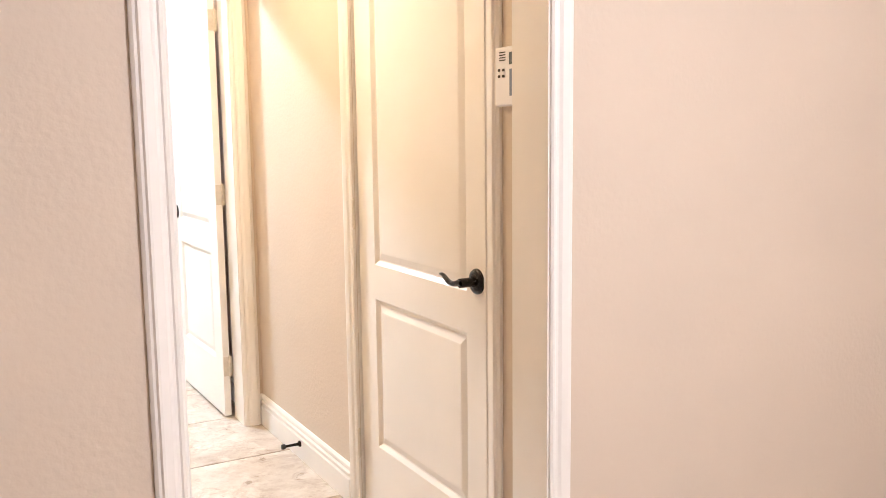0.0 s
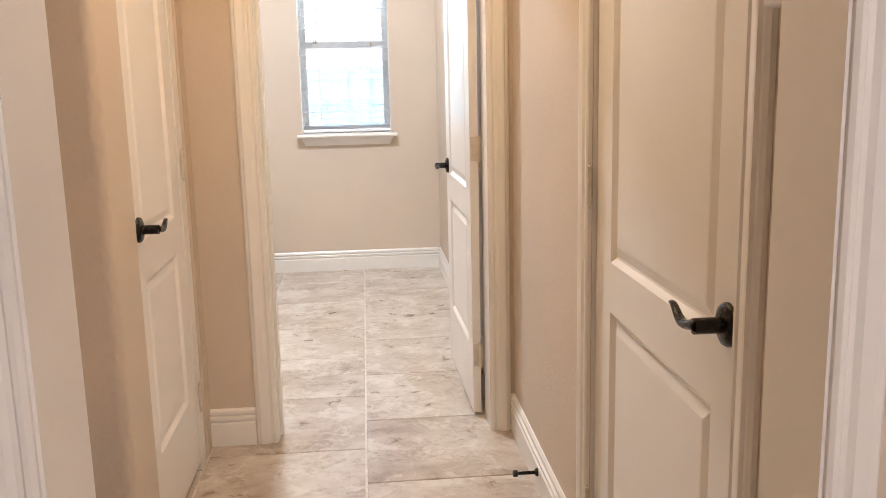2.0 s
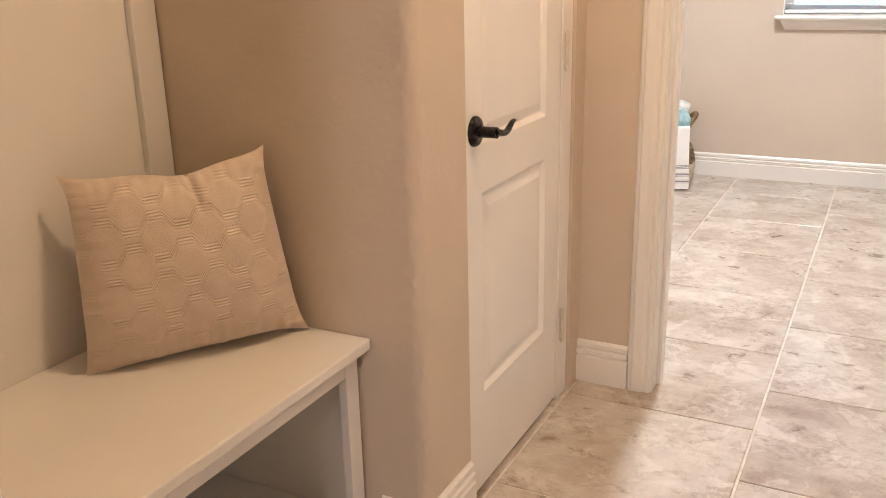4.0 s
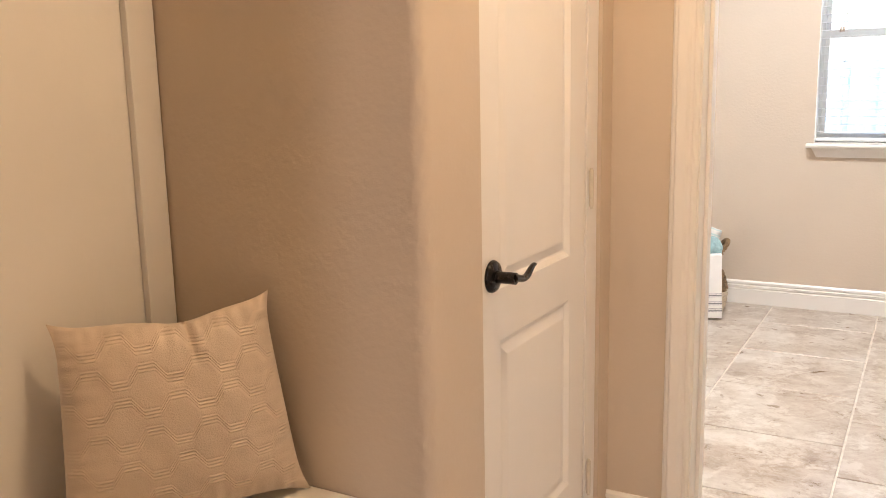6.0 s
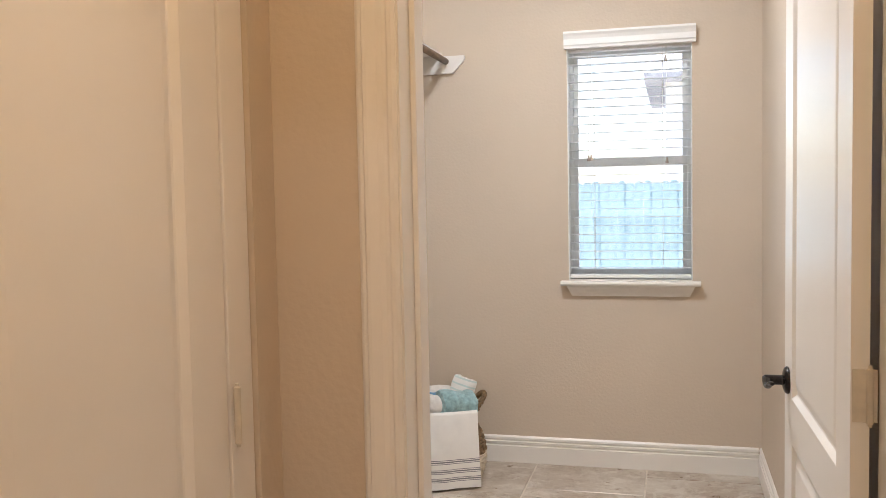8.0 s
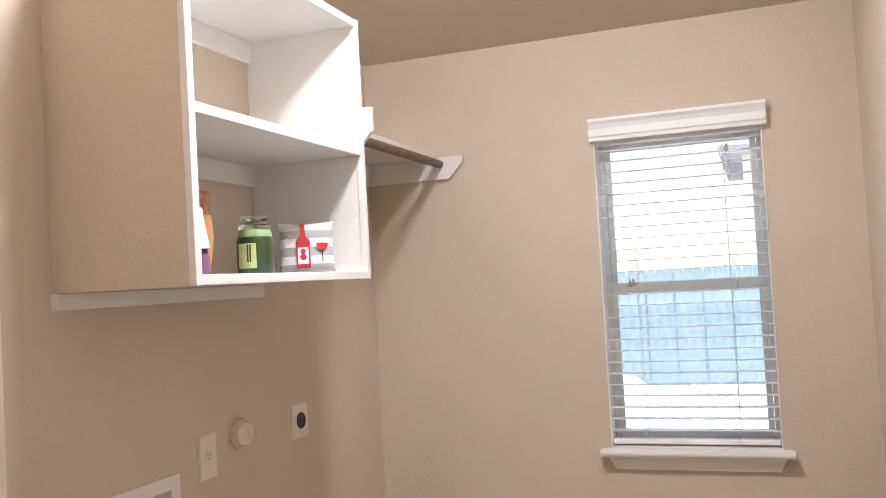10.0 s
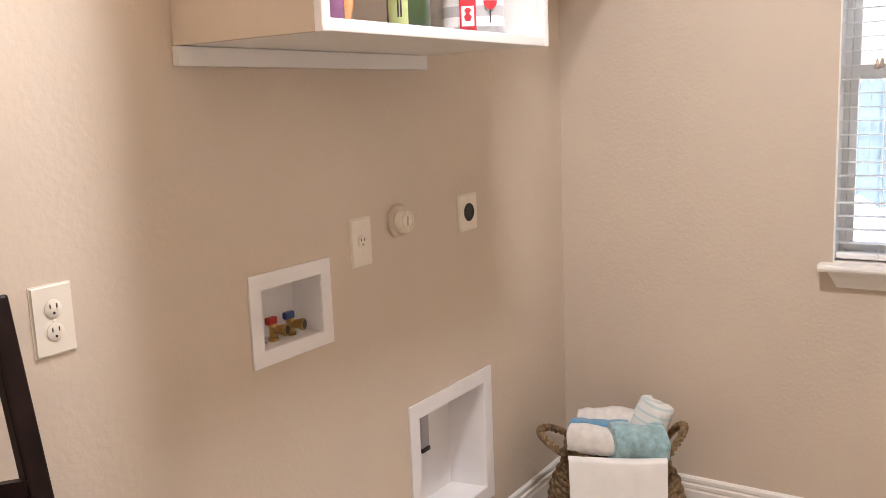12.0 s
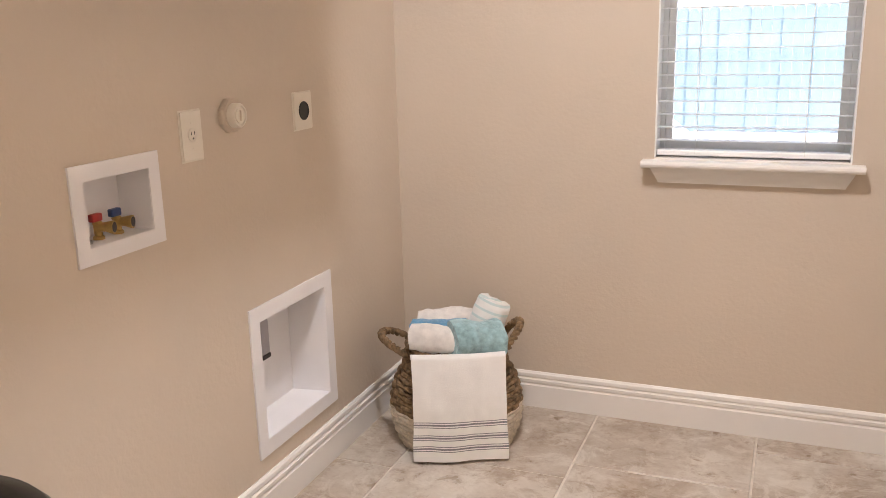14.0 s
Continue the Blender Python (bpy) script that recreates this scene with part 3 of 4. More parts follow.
bm = prism([(0, 0), (0.014, 0), (0.016, 0.010), (0.020, 0.020), (0.030, 0.036), (0.034, 0.046), (0.036, 0.0535), (0, 0.0535)], (-0.946, FAR - 0.001, 0.875), (0, -1, 0), (0, 0, 1), (1, 0, 0), 0.626)
for v in bm.verts:
    v.co.x += (0.026 if v.co.x < -0.6 else -0.026) * (1 - (v.co.z - 0.875) / 0.0535)
part("apron", bm, TRIM, window, "white crown-profiled apron")

blind = thing("window_blind", "open white horizontal slat blind with crown valance", "blind")
VAL = [(0, 0), (0.030, 0), (0.031, 0.012), (0.036, 0.018), (0.036, 0.045), (0.041, 0.060), (0.050, 0.072), (0.050, 0.082), (0, 0.082)]
part("valance", prism(VAL, (-0.947, FAR - 0.001, 2.108), (0, -1, 0), (0, 0, 1), (1, 0, 0), 0.632), BLIND, blind, "white crown-moulded valance")
slat = mesh_of("slat", prism([(-0.024, 0.0), (-0.012, 0.0008), (0.012, 0.0008), (0.024, 0.0), (0.024, 0.002), (0.012, 0.0028), (-0.012, 0.0028), (-0.024, 0.002)], (wx0 + 0.006, FAR + 0.036, 0), (0, 1, 0), (0, 0, 1), (1, 0, 0), wx1 - wx0 - 0.012), SLAT)
for k in range(26):
    ob = new("slat", slat)
    ob.parent, ob.location = blind, (0, 0, 1.012 + 0.0425 * k)
part("bottom_rail", box(wx0 + 0.006, wx1 - 0.006, FAR + 0.012, FAR + 0.060, 0.963, 0.982, 0.004), BLIND, blind)
part("head_rail", box(wx0 + 0.004, wx1 - 0.004, FAR + 0.010, FAR + 0.064, 2.098, 2.128), BLIND, blind)
for x in (wx0 + 0.13, wx1 - 0.14):
    for y in (FAR + 0.0105, FAR + 0.0615):
        part("ladder_cord", tube([(x, y, 0.97), (x, y, 2.10)], 0.0011, 6), CORD, blind)
for x, z in ((wx1 - 0.125, 2.03), (wx1 - 0.120, 1.535), (wx0 + 0.105, 1.555), (wx0 + 0.118, 1.558)):
    c = part("pull_cord", tube([(x, FAR + 0.006, z + 0.02), (x, FAR + 0.006, 2.10)], 0.0009, 6), CORD, blind)
    part("tassel", lathe([(0, 0.025), (0.004, 0.024), (0.005, 0.015), (0.008, 0.002), (0.007, -0.004), (0, -0.005)], 12, m=Matrix.Translation((x, FAR + 0.006, z))), TASSEL, c, smooth=True)

# ---- wall cabinet, shelf and rod ----
BX0, BX1, BY0, BY1, BZ0, BZ1 = LW, -1.488, 1.237, 2.118, 1.635, 2.432
P = 0.019
cab = thing("wall_shelf_cabinet", "open white wall shelf cabinet with tan painted end", "shelf", pose(0, 0, 0))
part("end_panel", box(BX0 + 0.001, BX1 - P, BY0, BY0 + P, BZ0, BZ1), WALL, cab, "tan painted end panel")
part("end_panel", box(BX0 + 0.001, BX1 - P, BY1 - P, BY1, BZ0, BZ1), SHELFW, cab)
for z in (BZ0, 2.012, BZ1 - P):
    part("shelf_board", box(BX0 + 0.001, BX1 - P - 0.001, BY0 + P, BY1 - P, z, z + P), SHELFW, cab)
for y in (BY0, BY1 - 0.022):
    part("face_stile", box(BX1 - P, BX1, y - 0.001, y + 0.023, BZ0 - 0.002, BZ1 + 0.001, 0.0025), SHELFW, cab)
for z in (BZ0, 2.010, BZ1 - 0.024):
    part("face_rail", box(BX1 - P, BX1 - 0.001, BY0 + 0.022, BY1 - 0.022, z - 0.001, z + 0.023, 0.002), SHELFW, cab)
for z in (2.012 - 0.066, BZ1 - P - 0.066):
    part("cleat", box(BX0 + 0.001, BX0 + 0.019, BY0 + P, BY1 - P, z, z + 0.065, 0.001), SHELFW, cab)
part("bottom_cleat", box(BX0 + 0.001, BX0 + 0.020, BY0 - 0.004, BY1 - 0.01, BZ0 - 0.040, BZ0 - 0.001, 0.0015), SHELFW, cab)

rodshelf = thing("closet_shelf", "white closet shelf on cleats with a brown hanging rod", "shelf")
SZ = 2.112
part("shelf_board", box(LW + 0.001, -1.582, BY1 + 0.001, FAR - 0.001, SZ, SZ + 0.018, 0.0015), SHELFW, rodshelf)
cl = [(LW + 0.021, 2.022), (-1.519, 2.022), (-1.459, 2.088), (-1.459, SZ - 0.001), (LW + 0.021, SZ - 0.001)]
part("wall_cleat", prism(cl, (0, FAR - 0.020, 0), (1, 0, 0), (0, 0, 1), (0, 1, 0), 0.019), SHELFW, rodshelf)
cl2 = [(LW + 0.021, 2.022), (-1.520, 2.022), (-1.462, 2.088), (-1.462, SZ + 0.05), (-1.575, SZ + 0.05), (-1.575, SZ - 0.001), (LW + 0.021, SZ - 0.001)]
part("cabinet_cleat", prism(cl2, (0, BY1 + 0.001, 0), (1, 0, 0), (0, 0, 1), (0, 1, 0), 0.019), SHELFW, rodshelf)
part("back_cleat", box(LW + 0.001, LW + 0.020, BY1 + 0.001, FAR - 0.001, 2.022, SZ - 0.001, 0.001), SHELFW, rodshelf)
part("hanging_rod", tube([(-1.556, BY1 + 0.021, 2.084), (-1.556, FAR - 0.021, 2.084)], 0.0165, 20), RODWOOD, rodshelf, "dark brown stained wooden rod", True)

# ---- things in the cabinet ----
SH = BZ0 + P + 0.004
jar = thing("candle_jar", "green candle in a glass jar with cream label", "candle", pose(-1.637, 1.710, SH, 0, 0, -30))
part("jar", lathe([(0, 0.0), (0.044, 0.0), (0.049, 0.006), (0.0495, 0.060), (0.049, 0.092), (0.045, 0.101), (0, 0.101)], 36), WAX_GREEN, jar, "dark green wax", True)
part("shoulder", lathe([(0.0455, 0.1015), (0.046, 0.106), (0.0425, 0.118), (0.041, 0.121), (0, 0.121)], 36), WAX_PALE, jar, "pale green jar shoulder", True)
lid = part("lid", lathe([(0.0435, 0.1215), (0.0435, 0.134), (0.036, 0.139), (0.034, 0.144), (0.037, 0.150), (0.034, 0.157), (0, 0.158)], 36), CLEAR, jar, "clear glass lid", True)
bm = bmesh.new()
N = 14
for k in range(N):
    a0, a1 = [radians(-88 + 62 * q / N) for q in (k, k + 1)]
    r = 0.0502
    bm.faces.new([bm.verts.new((r * math.cos(a), r * math.sin(a), z)) for a, z in ((a0, 0.018), (a1, 0.018), (a1, 0.084), (a0, 0.084))])
lab = part("label", bm, LABEL, jar, "cream and green paper label")
bm = bmesh.new()
for a, za, zb in ((-52, 0.035, 0.080), (-44, 0.035, 0.080)):
    r = 0.0506
    bm.faces.new([bm.verts.new((r * math.cos(radians(q)), r * math.sin(radians(q)), z)) for q, z in ((a - 2.4, za), (a + 2.4, za), (a + 2.4, zb), (a - 2.4, zb))])
part("print", bm, INKGREY, lab)

vase = thing("vase", "peach vase with a rough terracotta rim", "vase", pose(-1.662, 1.480, SH))
part("body", lathe([(0, 0), (0.026, 0), (0.029, 0.006), (0.040, 0.05), (0.045, 0.10), (0.043, 0.135), (0.040, 0.150), (0, 0.150)], 32), PEACH, vase, smooth=True)
part("rim", lathe([(0.0402, 0.1505), (0.040, 0.165), (0.037, 0.185), (0.040, 0.207), (0.036, 0.209), (0.033, 0.190), (0, 0.185)], 32), TERRACOTTA, vase, "rough terracotta collar", True)
spray = thing("spray_bottle", "small bottle of purple liquid with white cap", "bottle", pose(-1.562, 1.353, SH))
part("base", lathe([(0, 0), (0.021, 0), (0.023, 0.004), (0.023, 0.042), (0.020, 0.048), (0, 0.048)], 24), PURPLE, spray, smooth=True)
part("collar", lathe([(0.0195, 0.0485), (0.0195, 0.060), (0, 0.060)], 24), INKGREY, spray, smooth=True)
part("cap", lathe([(0.024, 0.0605), (0.024, 0.068), (0.019, 0.100), (0.013, 0.135), (0.012, 0.150), (0.009, 0.154), (0, 0.155)], 24), PLASTIC, spray, "white conical cap", True)


def puff(u, v, w, h, d):
    """Half thickness of a stuffed cushion at u, v in -1 to 1."""
    return d * (max(0, 1 - u ** 4) ** 0.55) * (max(0, 1 - v ** 4) ** 0.55)


def cushion(w, h, d, n, shape):
    """Two sewn cloth faces, x across, z up from 0, front at -y; corners drawn out a little."""
    bm = bmesh.new()
    sheets = []
    for sgn in (-1, 1):
        rows = []
        for i in range(n + 1):
            row = []
            for j in range(n + 1):
                u, v = 2 * j / n - 1, 2 * i / n - 1
                pinch = 1 - 0.07 * (1 - u * u) * abs(v) ** 3
                pinch_u = 1 - 0.07 * (1 - v * v) * abs(u) ** 3
                x, z = w / 2 * u * pinch_u, h / 2 * (v * pinch + 1)
                y = puff(u, v, w, h, d)
                y += shape * (0.7 * noise.noise((x * 9, z * 9, sgn * 3)) + 0.35 * noise.noise((x * 26, z * 15, sgn * 5))) * min(1, y / (0.5 * d) + 0.15)
                row.append(bm.verts.new((x, sgn * max(y, 0.0012), z)))
            rows.append(row)
        for a, b in zip(rows, rows[1:]):
            for j in range(n):
                bm.faces.new((a[j], a[j + 1], b[j + 1], b[j]))
        sheets.append(rows)
    f, g = sheets
    edge_f = f[0][:] + [r[-1] for r in f[1:]] + f[-1][-2::-1] + [r[0] for r in f[-2:0:-1]]
    edge_g = g[0][:] + [r[-1] for r in g[1:]] + g[-1][-2::-1] + [r[0] for r in g[-2:0:-1]]
    for k in range(len(edge_f)):
        j = (k + 1) % len(edge_f)
        bm.faces.new((edge_f[k], edge_f[j], edge_g[j], edge_g[k]))
    return bm


pouch = thing("printed_pouch", "small grey and white striped pouch with wine print", "pouch", pose(-1.627, 1.976, SH + 0.004, -4, 0, 30))
PW, PH, PD = 0.165, 0.150, 0.034
part("cloth", cushion(PW, PH, PD, 28, 0.004), STRIPES, pouch, smooth=True)


def printed(rows, x0, mat, name, lift=0.0022):
    """A print on the pouch's front: rows of (z, half width)."""
    bm = bmesh.new()
    lines = []
    for z, hw in rows:
        line = []
        for k in range(5):
            x = x0 + hw * (k / 2 - 1)
            u, v = x / (PW / 2), z / (PH / 2) - 1
            line.append(bm.verts.new((x, -puff(u, v, PW, PH, PD) - lift - 0.004, z)))
        lines.append(line)
    for a, b in zip(lines, lines[1:]):
        for k in range(4):
            bm.faces.new((a[k], a[k + 1], b[k + 1], b[k]))
    return part(name, bm, mat, pouch)


bottle_rows = [(0.010 + 0.0075 * k, 0.0205) for k in range(11)] + [(0.094, 0.018), (0.100, 0.012), (0.106, 0.0085), (0.114, 0.0075), (0.124, 0.007), (0.134, 0.007), (0.141, 0.0075)]
printed(bottle_rows, -0.012, INK, "bottle_print")
printed([(0.022 + 0.006 * k, 0.0155) for k in range(9)], -0.012, INKPALE, "bottle_label", 0.0030)
printed([(0.034, 0.006), (0.044, 0.010), (0.052, 0.004), (0.060, 0.009), (0.066, 0.003)], -0.012, INK, "label_mark", 0.0037)
printed([(0.060, 0.003), (0.066, 0.012), (0.074, 0.0165), (0.082, 0.0165)], 0.044, INK, "glass_print")
printed([(0.028, 0.0015), (0.040, 0.0015), (0.050, 0.0016), (0.060, 0.002)], 0.044, INKGREY, "stem_print")
napkin = box(-0.085, 0.085, -0.05, 0.05, 0, 0.004, 0.0015)
solid("folded_napkin", napkin, PAPER, "folded white paper napkin on the shelf", "napkin", m=pose(-1.567, 1.996, SH - 0.0035, 0, 0, 74))

# ---- wall plates and boxes ----


def plate(name, label, yc, zc, w=0.081, h=0.125):
    """Cover plate on the left wall; its local x runs along the wall, -y to the room."""
    t = thing(name, label, "socket", Matrix.Translation((LW, yc, zc)) @ Matrix.Rotation(radians(90), 4, "Z"))
    own = box(-w / 2, w / 2, -0.006, -0.0005, -h / 2, h / 2)
    bmesh.ops.bevel(own, geom=[e for e in own.edges if all(v.co.y < -0.004 for v in e.verts)], offset=0.004, segments=3, affect="EDGES")
    part("cover_plate", own, IVORY, t, smooth=True)
    return t


def socket_face(t, z, r=0.0165):
    turn = Matrix.Translation((0, -0.0061, z)) @ Matrix.Rotation(radians(90), 4, "X")
    f = part("receptacle", lathe([(r, 0), (r, 0.0018), (r - 0.001, 0.0024), (0, 0.0024)], 24, m=turn), IVORY, t, smooth=True)
    # openings are solid black pieces, their inner darkness put into the colour
    for x in (-0.0065, 0.0065):
        part("slot", box(x - 0.0011, x + 0.0011, -0.0091, -0.0086, z + 0.0005, z + 0.0085), BLACK, f)
    part("ground_hole", lathe([(0.0026, 0), (0.0026, 0.0005), (0, 0.0005)], 10, m=Matrix.Translation((0, -0.0086, z - 0.008)) @ Matrix.Rotation(radians(90), 4, "X")), BLACK, f)


def screw(t, z):
    part("screw", lathe([(0.003, 0), (0.003, 0.0008), (0, 0.001)], 10, m=Matrix.Translation((0, -0.0061, z)) @ Matrix.Rotation(radians(90), 4, "X")), IVORY, t)


dup = plate("wall_outlet", "ivory duplex outlet on the wall above the stool", 0.915, 1.150, 0.082, 0.129)
socket_face(dup, 0.021)
socket_face(dup, -0.021)
screw(dup, 0.0)
single = plate("wall_outlet", "ivory single outlet beside the washer box", 1.792, 1.154, 0.085, 0.127)
socket_face(single, 0.002)
screw(single, 0.032)
screw(single, -0.030)
dryer = plate("dryer_outlet", "ivory plate with a round black dryer outlet", 2.322, 1.166, 0.107, 0.114)
part("receptacle", lathe([(0.028, 0), (0.028, 0.002), (0.0265, 0.003), (0.0265, 0.0005), (0, 0.0005)], 28, m=Matrix.Translation((0.002, -0.0061, 0)) @ Matrix.Rotation(radians(90), 4, "X")), BLACK, dryer, "black round receptacle", True)
screw(dryer, 0.045)
screw(dryer, -0.045)
gas = thing("pipe_cap", "tan round pipe cap on an octagonal wall flange", "pipe cap", Matrix.Translation((LW, 1.955, 1.188)) @ Matrix.Rotation(radians(90), 4, "Y"))
part("flange", lathe([(0.047, 0.0005), (0.047, 0.010), (0.043, 0.016), (0, 0.016)], 8, m=Matrix.Rotation(radians(22.5), 4, "Z")), WALL, gas, "tan painted octagonal flange")
cap = part("cap", lathe([(0.032, 0.0165), (0.032, 0.034), (0.029, 0.038), (0.025, 0.038), (0.024, 0.034), (0.020, 0.034), (0.019, 0.037), (0, 0.037)], 28), IVORY, gas, smooth=True)
part("grip", box(-0.014, 0.014, -0.0028, 0.0028, 0.0372, 0.0405, 0.001), WALL, cap)


def recessed_box(name, label, category, y0, y1, z0, z1, hole, deep, taper=0.0):
    """A plastic box let into the left wall: a flat front frame with a tray behind it."""
    t = thing(name, label, category)
    a, b, c, d = hole
    part("frame", pierced(y0, y1, z0, z1, [(a, b, c, d)], along_y(LW + 0.0005, LW + 0.006)), PLASTIC, t)
    bm = bmesh.new()
    e = 0.0006
    A = [(LW + 0.004, a + e, c + e), (LW + 0.004, b - e, c + e), (LW + 0.004, b - e, d - e), (LW + 0.004, a + e, d - e)]
    k = taper
    B = [(LW - deep, a + k + e, c + e), (LW - deep, b - k - e, c + e), (LW - deep, b - k - e, d - e - k), (LW - deep, a + k + e, d - e - k)]
    va, vb = [bm.verts.new(p) for p in A], [bm.verts.new(p) for p in B]
    ring_face(bm, va, vb)
    bm.faces.new(vb)
    tray = part("tray", bm, PLASTIC, t)
    so = tray.modifiers.new("thickness", "SOLIDIFY")
    so.thickness, so.offset = 0.002, 0
    return t


wbox = recessed_box("washer_valve_box", "white recessed washer box with red and blue valves", "valve box", 1.384, 1.660, 0.922, 1.137, WBOX, 0.085, 0.006)
for y, mat, col in ((1.500, RED, "red"), (1.560, BLUE, "navy blue")):
    x = LW - 0.045
    v = part("valve", lathe([(0, 0.0), (0.013, 0.0), (0.013, 0.006), (0.009, 0.009), (0.010, 0.032), (0.012, 0.036), (0.008, 0.042), (0, 0.043)], 16, m=Matrix.Translation((x, y, WBOX[2] + 0.0015))), BRASS, wbox, "brass hose valve", True)
    zs = WBOX[2] + 0.028
    part("spout", tube([(x, y, zs), (x + 0.016, y + 0.007, zs + 0.001), (x + 0.030, y + 0.012, zs), (x + 0.034, y + 0.0135, zs)], [0.010, 0.011, 0.0150, 0.0150], 18), BRASS, v, smooth=True)
    # black disc painted for the dark inside of the open spout
    part("spout_hollow", tube([(x + 0.0342, y + 0.0136, zs), (x + 0.0350, y + 0.0139, zs)], [0.0115, 0.0115], 18), BLACK, v)
    part("valve_handle", box(x - 0.005, x + 0.010, y - 0.022, y + 0.008, WBOX[2] + 0.043, WBOX[2] + 0.061, 0.003), mat, v, col + " plastic valve handle")
part("drain", lathe([(0.016, 0), (0.016, 0.006), (0.011, 0.006), (0.011, 0.002), (0, 0.002)], 18, m=Matrix.Translation((LW - 0.04, 1.452, WBOX[2] + 0.0015))), STEEL, wbox, smooth=True)
vbox = recessed_box("dryer_vent_box", "white recessed dryer vent box low in the wall", "vent box", 1.965, 2.428, 0.192, 0.646, VBOX, 0.125, 0.02)
tubep = part("level_tube", box(LW - 0.1225, LW - 0.110, 2.182, 2.224, 0.420, 0.532, 0.004), material("smoky_plastic", (0.46, 0.44, 0.47), 0.25), vbox, "smoky clear plastic strip")
part("tube_cap", box(LW - 0.1228, LW - 0.108, 2.181, 2.225, 0.406, 0.4195, 0.002), INKGREY, tubep)

# ---- laundry basket and towels ----
BASKET = (-1.548, 2.690)
basket = thing("laundry_basket", "round woven seagrass basket with cream base and handles", "basket", pose(*BASKET, 0.0, 0, 0, 0))


def radius_at(z):
    return 0.185 + 0.040 * math.sin(math.pi * min(1, (z + 0.03) / 0.30)) - 0.02 * max(0, z - 0.22) / 0.12


def weave(z_from, z_to, step, r, bump):
    bm = bmesh.new()
    k, z = 0, z_from
    while z < z_to:
        pts, rr = [], []
        for q in range(72):
            a = 2 * math.pi * q / 72
            w = bump * (1 if (q // 2 + k) % 2 else -1)
            R_ = radius_at(z) + w
            pts.append((R_ * math.cos(a), R_ * math.sin(a), z + 0.0012 * math.sin(5 * a + k)))
            rr.append(r)
        bm = tube(pts, rr, 7, bm=bm, closed=True)
        z += step
        k += 1
    return bm


part("base_weave", weave(0.009, 0.135, 0.0155, 0.0088, 0.0022), CREAM, basket, "cream woven lower band", True)
part("upper_weave", weave(0.142, 0.345, 0.0155, 0.0090, 0.0026), SEAGRASS, basket, "brown seagrass weave", True)
part("bottom", lathe([(0, 0.004), (0.19, 0.004), (0.19, 0.012), (0, 0.012)], 32), CREAM, basket)
for yaw, lean, rise in ((200, 0.090, 0.050), (20, 0.060, 0.085)):
    a = radians(yaw)
    out, side = Vector((math.cos(a), math.sin(a), 0)), Vector((-math.sin(a), math.cos(a), 0))
    h_bm = bmesh.new()
    for strand in range(2):
        pts = []
        for k in range(41):
            s = k / 40
            ang = math.pi * s
            c = out * (radius_at(0.34) + lean * math.sin(ang)) + side * (0.085 * math.cos(ang)) + Vector((0, 0, 0.325 + rise * math.sin(ang) ** 0.8))
            tw = 16 * s * math.pi + strand * math.pi
            pts.append(c + 0.0065 * (math.cos(tw) * out + math.sin(tw) * Vector((0, 0, 1))))
        h_bm = tube(pts, 0.0085, 8, bm=h_bm)
    part("handle", h_bm, SEAGRASS, basket, "twisted seagrass rope handle", True)

# white towel hung over the rim
drape = bmesh.new()
W_, COLS = 0.315, 26
path = []
for k in range(8):
    path.append((-0.085 + 0.010 * k, 0.325 + 0.005 * k))
for k in range(1, 7):
    a = math.pi / 2 * k / 6
    path.append((-0.015 + 0.030 * math.sin(a), 0.355 + 0.012 * math.cos(a) - 0.004))
for k in range(1, 31):
    s = k / 30
    path.append((0.016 + 0.030 * math.sin(math.pi * 0.6 * s), 0.350 - 0.342 * s))
for inner in (0, 1):
    rows = []
    for q, (d, z) in enumerate(path):
        row = []
        for j in range(COLS + 1):
            x = W_ * (j / COLS - 0.5)
            s = q / len(path)
            bend = -0.55 * x * x * (1.0 - 0.5 * s)
            wav = 0.006 * math.sin(x * 26 + 3 * s) * s + 0.006 * noise.noise((x * 11, z * 9, 1.3)) + 0.002 * noise.noise((x * 34, z * 30, 5.0))
            xx = x * (1 - 0.03 * math.sin(math.pi * s)) + 0.003 * noise.noise((z * 9, x * 5, 4.0))
            off = 0.011 if inner else 0.0
            row.append(drape.verts.new((xx, -(d + bend + wav) + (off if q >= 10 else 0), z + 0.002 * noise.noise((x * 8, 7, 2)) * s - (off if q < 10 else 0))))
        rows.append(row)
    for a, b in zip(rows, rows[1:]):
        for j in range(COLS):
            drape.faces.new((a[j], a[j + 1], b[j + 1], b[j]))
    if inner == 0:
        first_rows = rows
    else:
        f, g = first_rows, rows
        ef = f[0][:] + [r[-1] for r in f[1:]] + f[-1][-2::-1] + [r[0] for r in f[-2:0:-1]]
        eg = g[0][:] + [r[-1] for r in g[1:]] + g[-1][-2::-1] + [r[0] for r in g[-2:0:-1]]
        for k in range(len(ef)):
            j = (k + 1) % len(ef)
            drape.faces.new((ef[k], ef[j], eg[j], eg[k]))
out_dir = Vector((0.41, -0.91))
solid("hanging_towel", drape, TOWEL, "white towel with grey stripes hung over the basket", "towel", m=pose(BASKET[0] + out_dir.x * 0.196, BASKET[1] + out_dir.y * 0.196, 0.004, 0, 0, 24.3), smooth=True)


